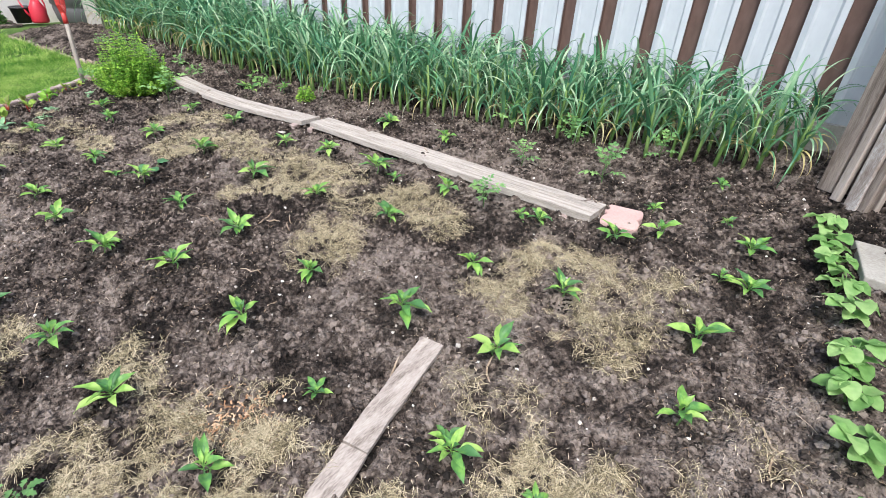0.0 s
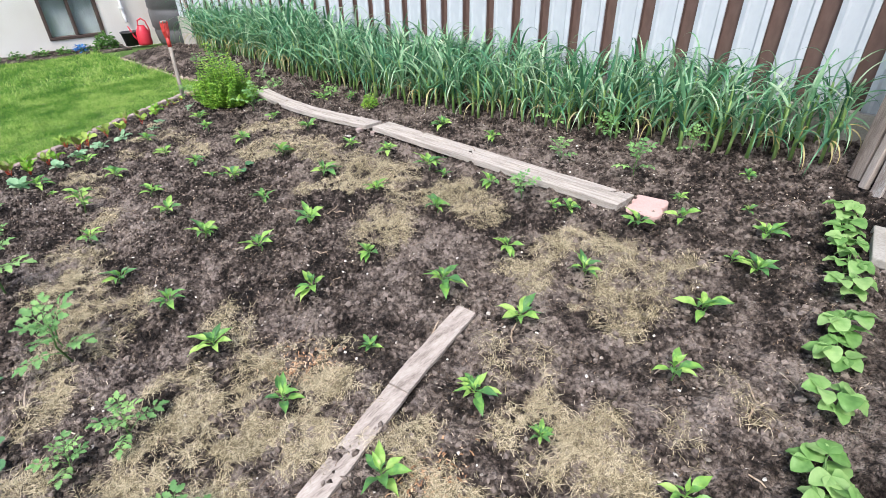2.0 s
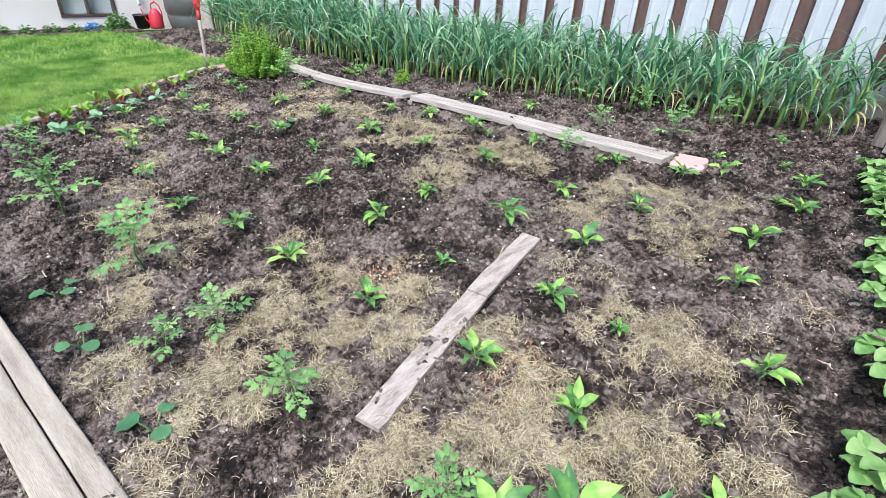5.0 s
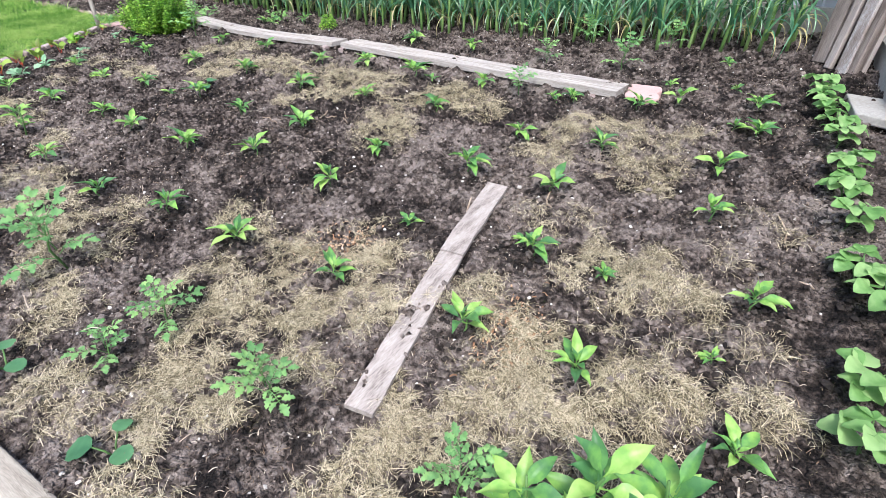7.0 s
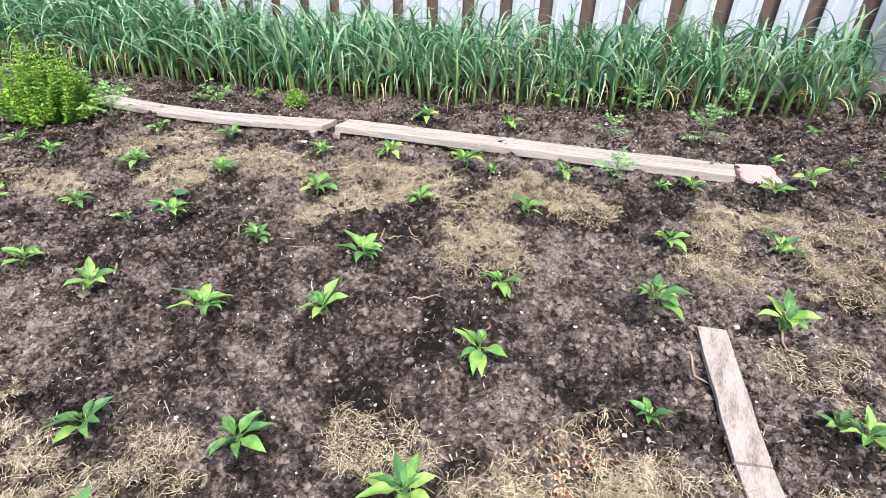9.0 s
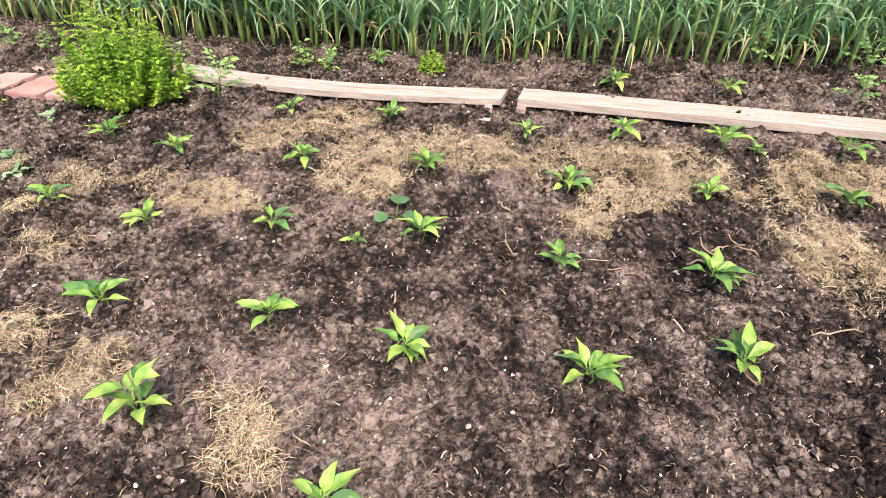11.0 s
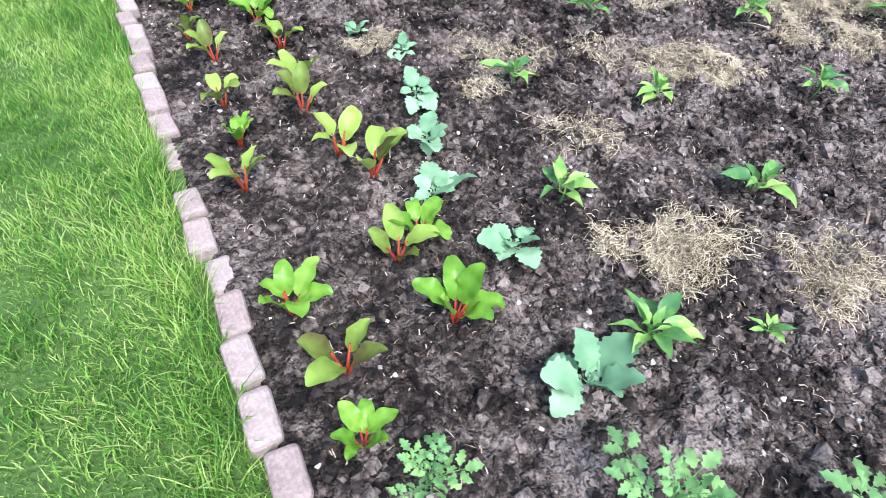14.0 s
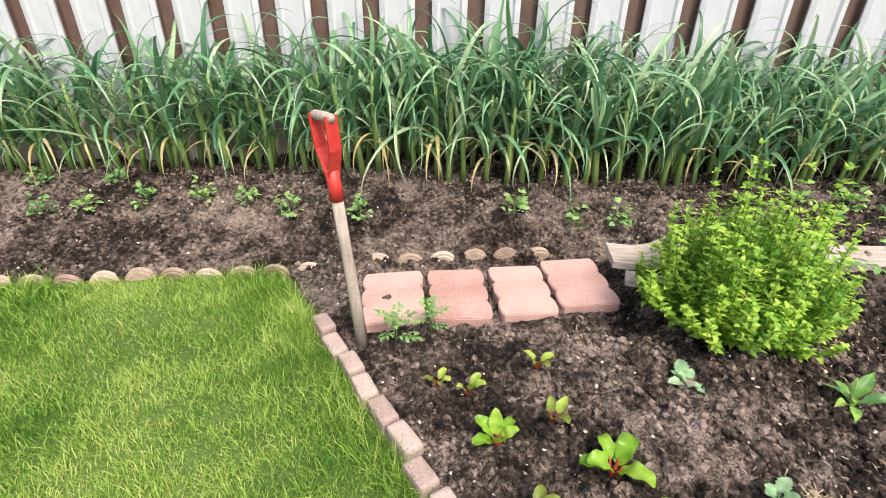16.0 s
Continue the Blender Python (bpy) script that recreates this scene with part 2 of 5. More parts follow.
L_BLUE = leafy("blue_petal", [(0.03, 0.16, 0.5), (0.07, 0.3, 0.66)], 12, island=True)
GLASS, gN, gl, gb = nodes_of("window_glass")
gb.inputs["Base Color"].default_value = (0.9, 0.95, 0.95, 1)
gb.inputs["Roughness"].default_value, gb.inputs["Transmission Weight"].default_value, gb.inputs["IOR"].default_value = 0.03, 1.0, 1.45


# ---- mesh helpers ----
def mesh_of(name, verts, faces, material, smooth=False):
    me = bpy.data.meshes.new(name)
    me.from_pydata([tuple(v) for v in verts], [], [tuple(f) for f in faces])
    me.materials.append(material)
    if smooth:
        me.polygons.foreach_set("use_smooth", [True] * len(me.polygons))
    me.update()
    return me


def child(name, me, parent, m=None, label=""):
    ob = new(name, me)
    ob.parent = parent
    if m is not None:
        ob.matrix_basis = m
    if label:
        ob["label"] = label
    return ob


def part(name, bm, material, parent, label="", smooth=False):
    me = bpy.data.meshes.new(name)
    bm.to_mesh(me)
    bm.free()
    me.materials.append(material)
    if smooth:
        me.polygons.foreach_set("use_smooth", [True] * len(me.polygons))
    return child(name, me, parent, None, label)


def box_bm(x0, x1, y0, y1, z0, z1, bevel=0.0, bm=None):
    bm2 = bmesh.new()
    bmesh.ops.create_cube(bm2, size=1)
    for v in bm2.verts:
        v.co = Vector((x0 + (v.co.x + 0.5) * (x1 - x0), y0 + (v.co.y + 0.5) * (y1 - y0), z0 + (v.co.z + 0.5) * (z1 - z0)))
    if bevel:
        bmesh.ops.bevel(bm2, geom=list(bm2.edges), offset=bevel, segments=2, affect="EDGES", profile=0.5)
    if bm is None:
        return bm2
    tmp = bpy.data.meshes.new("tmp")
    bm2.to_mesh(tmp)
    bm.from_mesh(tmp)
    bpy.data.meshes.remove(tmp)
    bm2.free()
    return bm


def solid(name, bm, material, smooth=False):
    me = bpy.data.meshes.new(name)
    bm.to_mesh(me)
    bm.free()
    me.materials.append(material)
    if smooth:
        me.polygons.foreach_set("use_smooth", [True] * len(me.polygons))
    return new(name, me)


def tube_data(path, radii, sides=6):
    """Verts and faces of a tube along points."""
    V, Fc = [], []
    pts = [Vector(p) for p in path]
    for i, p in enumerate(pts):
        d = (pts[min(i + 1, len(pts) - 1)] - pts[max(i - 1, 0)]).normalized()
        a = d.cross(Vector((0.3, 1, 0.2))).normalized()
        b = d.cross(a)
        for k in range(sides):
            w = 2 * math.pi * k / sides
            V.append(p + (a * math.cos(w) + b * math.sin(w)) * radii[i])
    for i in range(len(pts) - 1):
        for k in range(sides):
            k2 = (k + 1) % sides
            Fc.append((i * sides + k, i * sides + k2, (i + 1) * sides + k2, (i + 1) * sides + k))
    Fc.append(tuple(range(sides))[::-1])
    Fc.append(tuple((len(pts) - 1) * sides + k for k in range(sides)))
    return V, Fc


def merged(chunks):
    V, Fc = [], []
    for v, f in chunks:
        o = len(V)
        V += list(v)
        Fc += [tuple(i + o for i in q) for q in f]
    return V, Fc


def leaf_data(length, width, outline, up=0.5, droop=0.8, fold=0.25, wave=0.0, waves=3.0, n=8, m=4, seed=0.0, m4=None, twist=0.0, power=1.0):
    """A leaf blade along +x that rises by up (radians) and bends down by droop."""
    V, Fc = [], []
    x = z = 0.0
    for i in range(n + 1):
        s = i / n
        a = up - droop * s ** power
        if i:
            x += math.cos(a) * length / n
            z += math.sin(a) * length / n
        w = width * max(outline(s), 0.002)
        for j in range(m + 1):
            v = 2 * j / m - 1
            tw = twist * s
            off = fold * abs(v) * w + wave * width * math.sin(waves * 2 * math.pi * s + seed + (1.3 if v < 0 else 0)) * abs(v) ** 1.5
            V.append(Vector((x - math.sin(a) * off, v * w * math.cos(tw) - off * math.sin(tw) * 0.3, z + math.cos(a) * off + v * w * math.sin(tw))))
    for i in range(n):
        for j in range(m):
            p = i * (m + 1) + j
            Fc.append((p, p + 1, p + m + 2, p + m + 1))
    if m4 is not None:
        V = [m4 @ v for v in V]
    return V, Fc


def lance(s):
    return math.sin(math.pi * s ** 0.8) ** 0.85 if 0 < s < 1 else 0.05 if s == 0 else 0


def stalked(s):
    """A pointed blade on a narrow leaf stalk."""
    if s < 0.24:
        return 0.1
    q = (s - 0.24) / 0.76
    return max(0.1 * (1 - q), math.sin(math.pi * q ** 0.66) ** 1.15) if q < 1 else 0.0


def torn(s):
    """A kale blade: stalk, side lobes and a broad toothed end."""
    if s < 0.3:
        return 0.07 + (0.16 if 0.18 < s < 0.24 else 0.0)
    q = (s - 0.3) / 0.7
    return max(0.06, math.sin(math.pi * q ** 0.8) ** 0.6 * (1 + 0.13 * math.sin(11 * math.pi * q))) if q < 1 else 0.1


def ovate(s):
    return (math.sin(math.pi * s ** 0.62) ** 0.7) if 0 < s < 1 else 0.08 if s == 0 else 0


def disc(s):
    return math.sqrt(max(0, 1 - (2 * s - 1) ** 2)) + 0.02


def spoon(s):
    return (math.sin(math.pi * s ** 1.05) ** 0.55) if 0 < s < 1 else 0.1 if s == 0 else 0.12


def strap(s):
    return (0.75 + 0.25 * math.sin(math.pi * min(1, s * 1.6))) * (1 - s ** 2.2) + 0.02


# ---- the lie of the land ----
def smooth01(t):
    t = min(max(t, 0.0), 1.0)
    return t * t * (3 - 2 * t)


def lawn_z(x):
    return -0.17 - 0.005 * max(0.0, -5.3 - x) ** 2 if x > -16 else -0.742


def back_edge(x):
    """The line of half-round stones between the lawn and the back bed."""
    return 0.44 + 0.15 * max(0.0, x + 7.75) - 0.03 * max(0.0, -7.75 - x)


def bed_edge(x, y):
    """Metres inside the dug beds (positive) from their edging."""
    return max((x + 6.02) * 0.814 + (y - 0.18) * 0.582, y - back_edge(x))


def ground_z(x, y):
    q = 0.1874 + 0.03414 * x + 0.13272 * y - 0.00018 * x * x + 0.01199 * x * y + 0.00175 * y * y
    low, e = lawn_z(x), bed_edge(x, y)
    if e <= 0:
        return low
    z = low + 0.02 + (q - low - 0.02) * smooth01(e / 0.8)
    if -6.2 < x < -4.3 and -0.05 < y < 1.0:
        flat = smooth01((x + 6.2) / 0.3) * smooth01((-4.3 - x) / 0.35) * smooth01((y + 0.05) / 0.2) * smooth01((1.0 - y) / 0.15)
        z += (min(z, -0.105) - z) * flat
    return z


def soil_z(x, y):
    p = Vector((x, y, 0.3))
    near = noise.voronoi(p * 11.0)[0]
    lumps = 0.045 * max(0.0, 0.55 - near[0]) * smooth01(0.5 + 1.6 * noise.noise(p * 1.7))
    z = 0.03 * noise.noise(p * 2.4) + 0.034 * noise.noise(p * 6.0) + 0.034 * noise.noise(p * 13.0) + 0.028 * abs(noise.noise(p * 28.0)) + lumps
    e = bed_edge(x, y)
    return ground_z(x, y) + z * (0.25 + 0.75 * smooth01(e / 0.3))


# ---- ground sheet with the lawn ----
def build_ground():
    xs = [-220, -120, -60, -30, -20] + [-16 + 0.25 * i for i in range(89)] + [7, 10, 20, 60, 120, 220]
    ys = [-220, -120, -60, -30, -15] + [-8 + 0.25 * i for i in range(42)] + [2.4, 3, 5, 10, 20, 60, 120, 220]
    V, Fc = [], []
    for x in xs:
        for y in ys:
            e = bed_edge(x, y)
            z = lawn_z(x)
            if -12 < x < 3 and -3.2 < y < 2.3 and e > 0.3:
                z = min(z, ground_z(x, y)) - 0.1
            elif x > 2.4 or y > 2.3:
                z = 0.3 if y > -3 else -0.1
            V.append((x, y, z))
    k = len(ys)
    for i in range(len(xs) - 1):
        for j in range(k - 1):
            Fc.append((i * k + j, (i + 1) * k + j, (i + 1) * k + j + 1, i * k + j + 1))
    tagged(new("ground", mesh_of("ground", V, Fc, TURF, True)), "green lawn ground sloping gently to the house", "lawn", kind="structure")


def build_soil():
    x0, x1, y0, y1, step = -10.9, 2.6, -3.1, 2.16, 0.016
    nx, ny = int((x1 - x0) / step), int((y1 - y0) / step)
    idx, V, Fc = {}, [], []
    for i in range(nx + 1):
        x = x0 + (x1 - x0) * i / nx
        for j in range(ny + 1):
            y = y0 + (y1 - y0) * j / ny
            e = bed_edge(x, y)
            if e < -0.03:
                continue
            z = soil_z(x, y) - (0.07 if e < 0.0 else 0.0)
            idx[i, j] = len(V)
            V.append((x, y, z))
    for (i, j), a in idx.items():
        b, c, d = idx.get((i + 1, j)), idx.get((i + 1, j + 1)), idx.get((i, j + 1))
        if b is not None and c is not None and d is not None:
            Fc.append((a, b, c, d))
    tagged(new("soil_bed", mesh_of("soil_bed", V, Fc, SOIL, True)), "dark brown crumbly tilled garden soil, partly damp", "soil", kind="structure")


build_ground()
build_soil()


# ---- ribbed fence on a concrete footing ----
FENCE_TOP = 2.75


def foot_top(x):
    return 0.74 + 0.03 * (x - 1.0)


def fence_y(x):
    return 2.1 + 0.03 * x


def build_fence():
    root = tagged(new("fence"), "tall ribbed metal fence with pale panels and brown strips", "fence", kind="structure")
    centres = [1.83, 1.53, 1.22, 0.94, 0.64, 0.33, 0.0] + [-0.33 - 0.337 * k for k in range(31)]
    tilt = math.atan(0.03)

    def profile(name, pts, material, at):
        V, Fc = [], []
        for x, y in pts:
            for z in (foot_top(at), FENCE_TOP):
                V.append((x, y, z))
        for i in range(len(pts) - 1):
            Fc.append((2 * i, 2 * i + 2, 2 * i + 3, 2 * i + 1))
        me = mesh_of(name, V, Fc, material)
        return me

    for i, c in enumerate(centres):
        m = pose(c, fence_y(c), 0, 0, 0, math.degrees(tilt))
        w = 0.055
        strip = profile("strip", [(-w, 0.0), (-w, 0.04), (w, 0.04), (w, 0.0)], BROWN, c)
        child("brown_strip", strip, root, m, "brown painted recessed strip")
        nxt = centres[i + 1] if i + 1 < len(centres) else c - 0.337
        d = c - nxt
        pan = profile("panel", [(-d + w, 0.0), (-d + w, -0.016), (-d + w + 0.035, -0.026), (-d + w + 0.05, -0.012), (-d / 2, -0.012), (-w - 0.05, -0.012), (-w - 0.035, -0.026), (-w, -0.016), (-w, 0.0)], PANEL, c)
        child("panel", pan, root, m, "pale galvanised ribbed panel")
    bm = box_bm(-10.8, 2.4, 0, 0.2, -0.3, 1.0)
    for v in bm.verts:
        if v.co.z > 0.5:
            v.co.z = foot_top(v.co.x)
        v.co.y += fence_y(v.co.x) - 0.035
    part("footing", bm, CONCRETE, root, "grey concrete footing under the fence")


build_fence()


# ---- warped boards, planks and timber ----
def long_board(name, a, b, width, thick, lift, material, label, group="", sag=0.0, groove=False, n=22, ends=None, bow=0.0, least=None):
    """A board that follows the ground from a to b; its near face gets worn edges."""
    a, b = Vector(a), Vector(b)
    d = b - a
    nrm = Vector((-d.y, d.x)).normalized()
    prof = [(0, 0), (0, 1), (0.12, 1), (0.46, 1), (0.5, 0.72 if groove else 1), (0.54, 1), (0.9, 1), (1, 0.94), (1, 0)]
    V, Fc = [], []
    k = len(prof)
    for i in range(n + 1):
        s = i / n
        p = a + d * s + nrm * (bow * math.sin(math.pi * s))
        za, zb = ends or (ground_z(a.x, a.y), ground_z(b.x, b.y))
        base = za + (zb - za) * s - sag * math.sin(math.pi * s) + lift
        if least is not None:
            base = max(ground_z(p.x, p.y), least) + lift
        jag = 0.006 * noise.noise(Vector((p.x * 9, p.y * 9, 2)))
        for u, h in prof:
            q = p + nrm * (width * (u - 0.5) + jag * (1 if u in (0, 1) else 0))
            V.append((q.x, q.y, base + thick * h + 0.003 * noise.noise(Vector((q.x * 14, q.y * 14, h)))))
    for i in range(n):
        for j in range(k - 1):
            Fc.append((i * k + j, (i + 1) * k + j, (i + 1) * k + j + 1, i * k + j + 1))
        Fc.append((i * k + k - 1, (i + 1) * k + k - 1, (i + 1) * k, i * k))
    Fc.append(tuple(range(k)))
    Fc.append(tuple(n * k + j for j in reversed(range(k))))
    ob = new(name, mesh_of(name, V, Fc, material))
    return tagged(ob, label, "board", group)


long_board("edging_board", (0.84, 0.635), (-1.76, 0.64), 0.2, 0.045, 0.02, BOARD, "long weathered grey grooved board lying beside the tilled soil", "boards along the bed", groove=True)
long_board("edging_board", (-1.86, 0.62), (-4.64, 0.64), 0.19, 0.04, 0.02, BOARD, "sagging weathered grey board lying end to end with another", "boards along the bed", groove=True, bow=0.12, least=0.0, n=40)
long_board("edging_board", (-4.1, 0.33), (-4.6, 0.45), 0.09, 0.03, 0.012, BOARD, "short grey board end under the oregano bush", "boards along the bed", least=0.0)
long_board("plank", (0.745, -0.665), (0.87, -1.21), 0.108, 0.022, 0.02, PLANK, "short pinkish grey plank lying flat on the soil", "planks on the soil")
long_board("plank", (0.873, -1.215), (1.09, -2.0), 0.108, 0.02, 0.018, PLANK, "weathered plank end partly sunk in the straw", "planks on the soil")
TIM = tagged(new("timber_edging"), "thick cracked grey timber edging at the bed's front", "timber")
TIM.matrix_basis = pose(0.4, -2.765, 0, 0, 0, 7.5)
for y0, y1 in ((-0.088, 0.0), (-0.21, -0.094)):
    bm = box_bm(-1.9, 2.4, y0, y1, -0.3, -0.115, 0.008)
    bmesh.ops.subdivide_edges(bm, edges=[e for e in bm.edges if abs(e.verts[0].co.x - e.verts[1].co.x) > 1], cuts=24)
    for v in bm.verts:
        v.co.z += 0.003 * noise.noise(v.co * 5)
        v.co.y += 0.004 * noise.noise(v.co * 4 + Vector((3, 1, 0)))
    part("beam", bm, TIMBER, TIM)


def small_block(name, x, y, lx, ly, lz, rz, material, label, category, group="", lift=-0.01, bevel=0.008, z=None):
    bm = box_bm(-lx / 2, lx / 2, -ly / 2, ly / 2, 0, lz, bevel)
    for v in bm.verts:
        v.co += Vector((noise.noise(v.co * 9 + Vector((x, y, 0))), noise.noise(v.co * 9 + Vector((y, x, 3))), noise.noise(v.co * 8 + Vector((x, 7, y))))) * min(lx, ly) * 0.07
    ob = solid(name, bm, material)
    ob.matrix_basis = pose(x, y, (ground_z(x, y) if z is None else z) + lift, rnd.uniform(-3, 3), rnd.uniform(-3, 3), rz)
    return tagged(ob, label, category, group)


small_block("support_brick", -1.93, 0.5, 0.05, 0.09, 0.05, 10, BRICK, "small brick propping up the board end", "brick", "props under the boards")
small_block("support_brick", -1.73, 0.55, 0.06, 0.09, 0.045, -5, BRICK, "small brick propping up the board end", "brick", "props under the boards")
small_block("support_brick", 0.67, 0.55, 0.06, 0.07, 0.04, 20, BRICK, "small brick propping up the board end", "brick", "props under the boards")

# ---- brick edging along the lawn ----
EDGE_A, EDGE_B = Vector((-6.05, 0.22)), Vector((-4.135, -2.46))
edge_dir = (EDGE_B - EDGE_A).normalized()
for k in range(24):
    if k == 14:
        continue
    p = EDGE_A + edge_dir * (0.075 + 0.152 * k) + Vector((0.814, 0.582)) * rnd.uniform(-0.012, 0.012)
    sunk = -0.05 if k in (13, 17) else (-0.02 if k > 11 else 0.0)
    small_block("edging_brick", p.x, p.y, 0.136 + rnd.uniform(-0.012, 0.008), 0.076, 0.1, math.degrees(math.atan2(edge_dir.y, edge_dir.x)) + rnd.uniform(-3.5, 3.5), BRICK, "worn pinkish grey concrete edging brick between lawn and soil", "brick", "bricks along the lawn", bevel=0.014, z=-0.192 + sunk + rnd.uniform(-0.006, 0.006))


# ---- scalloped edging stones, half sunk ----
def scallop_mesh():
    bm = bmesh.new()
    k = 12
    front = [bm.verts.new((0.082 * math.cos(math.pi * i / k), -0.026, 0.082 * math.sin(math.pi * i / k))) for i in range(k + 1)]
    back = [bm.verts.new((0.082 * math.cos(math.pi * i / k), 0.026, 0.082 * math.sin(math.pi * i / k))) for i in range(k + 1)]
    bm.faces.new(front)
    bm.faces.new(back[::-1])
    for i in range(k):
        bm.faces.new((front[i], back[i], back[i + 1], front[i + 1]))
    bm.faces.new((front[0], front[-1], back[-1], back[0]))
    bmesh.ops.bevel(bm, geom=[e for e in bm.edges if abs(e.verts[0].co.y - e.verts[1].co.y) < 0.01 and e.calc_length() < 0.05], offset=0.012, segments=2, affect="EDGES")
    me = bpy.data.meshes.new("scallop")
    bm.to_mesh(me)
    bm.free()
    me.materials.append(SCALLOP)
    return me


SCALLOP_MESH = scallop_mesh()
for k in range(27):
    x = -6.05 - 0.18 * k
    ob = new("scallop_stone", SCALLOP_MESH)
    ob.matrix_basis = pose(x, back_edge(x) + rnd.uniform(-0.012, 0.012), lawn_z(x) - 0.03 + rnd.uniform(-0.016, 0.01), rnd.uniform(-8, 8), rnd.uniform(-5, 5), 8 + rnd.uniform(-6, 6))
    tagged(ob, "half-round concrete edging stone sunk along the bed", "edging stone", "half-round stones along the bed")
for k in range(6):
    ob = new("scallop_stone", SCALLOP_MESH)
    x = -4.97 - 0.178 * k
    ob.matrix_basis = pose(x, back_edge(x) - 0.005 + rnd.uniform(-0.01, 0.01), -0.142 - 0.003 * k, rnd.uniform(-8, 8), rnd.uniform(-5, 5), 8 + rnd.uniform(-6, 6))
    tagged(ob, "half-round concrete edging stone sunk behind the red slabs", "edging stone", "half-round stones along the bed")


# ---- red slabs laid flat ----
def red_slab(x, y, w, d, rz, lobes=3, z=None, label="red concrete edging slab with rounded lobes laid flat"):
    bm = bmesh.new()
    outline = []
    k = 8
    for side in (1, -1):
        for l in range(lobes):
            for i in range(k):
                a = math.pi * (i + 0.5) / k
                yy = (l + (1 - math.cos(a)) / 2) / lobes - 0.5
                outline.append((side * (w / 2 - 0.018 + 0.022 * math.sin(a)), side * yy * d))
    top = [bm.verts.new((px, py, 0.05)) for px, py in outline]
    bot = [bm.verts.new((px, py, 0.0)) for px, py in outline]
    bm.faces.new(top)
    bm.faces.new(bot[::-1])
    for i in range(len(outline)):
        j = (i + 1) % len(outline)
        bm.faces.new((bot[i], bot[j], top[j], top[i]))
    bm.normal_update()
    bmesh.ops.bevel(bm, geom=[e for e in bm.edges if e.verts[0].co.z > 0.04 and e.verts[1].co.z > 0.04], offset=0.005, segments=2, affect="EDGES")
    ob = solid("red_slab", bm, REDSLAB)
    zz = ground_z(x, y) if z is None else z
    gx, gy = (ground_z(x + 0.2, y) - ground_z(x - 0.2, y)) / 0.4, (ground_z(x, y + 0.2) - ground_z(x, y - 0.2)) / 0.4
    ob.matrix_basis = pose(x, y, zz - 0.006, math.degrees(gy) * 0.7, -math.degrees(gx) * 0.7, rz)
    return tagged(ob, label, "paving slab", "red slabs by the oregano")


red_slab(-5.71, 0.32, 0.29, 0.4, 8, z=-0.1)
red_slab(-5.4, 0.38, 0.28, 0.42, 8, z=-0.106)
red_slab(-5.09, 0.44, 0.27, 0.42, 9, z=-0.104)
red_slab(-4.8, 0.53, 0.29, 0.42, 10, z=-0.1)
red_slab(0.965, 0.68, 0.2, 0.23, 12, 2, label="small broken pinkish red slab at the board's end")


# ---- spade standing in the soil ----
def build_spade():
    root = tagged(new("spade"), "spade stuck in the soil with red metal grip", "spade")
    lean = (Vector((-5.9, 0.09, 0.91)) - Vector((-5.81, 0.05, -0.09)))
    root.matrix_basis = Matrix.Translation((-5.81, 0.05, -0.09)) @ lean.to_track_quat("Z", "X").to_matrix().to_4x4() @ pose(0, 0, 0, 0, 0, 160)
    v, f = tube_data([(0, 0, -0.05), (0, 0, 0.2), (0, 0, 0.45), (0, 0, 0.69)], [0.026, 0.025, 0.023, 0.024], 10)
    child("shaft", mesh_of("shaft", v, f, HANDLEWOOD, True), root, None, "weathered grey wooden shaft")
    v, f = tube_data([(0, 0, 0.64), (0, 0, 0.69), (0, 0, 0.76)], [0.027, 0.0275, 0.026], 10)
    child("socket", mesh_of("socket", v, f, REDPAINT, True), root, None, "red painted metal socket")
    for sgn in (-1, 1):
        chunks = []
        pts = [(sgn * 0.008, 0, 0.74), (sgn * 0.03, 0, 0.79), (sgn * 0.05, 0, 0.84), (sgn * 0.055, 0, 0.92), (sgn * 0.055, 0, 0.965)]
        V, Fc = [], []
        for x, y, z in pts:
            for dx, dy in ((-0.004, -0.025), (0.004, -0.025), (0.004, 0.025), (-0.004, 0.025)):
                V.append((x + dx, y + dy, z))
        for i in range(len(pts) - 1):
            for k in range(4):
                Fc.append((4 * i + k, 4 * i + (k + 1) % 4, 4 * i + 4 + (k + 1) % 4, 4 * i + 4 + k))
        Fc += [(0, 3, 2, 1), (16, 17, 18, 19)]
        child("grip_arm", mesh_of("grip_arm", V, Fc, REDPAINT), root, None, "red painted metal strap")
    v, f = tube_data([(-0.066, 0, 0.955), (-0.05, 0, 0.957), (0, 0, 0.958), (0.05, 0, 0.957), (0.066, 0, 0.955)], [0.014, 0.018, 0.019, 0.018, 0.014], 10)
    child("grip", mesh_of("grip", v, f, HANDLEWOOD, True), root, None, "worn pale wooden crossgrip")


build_spade()


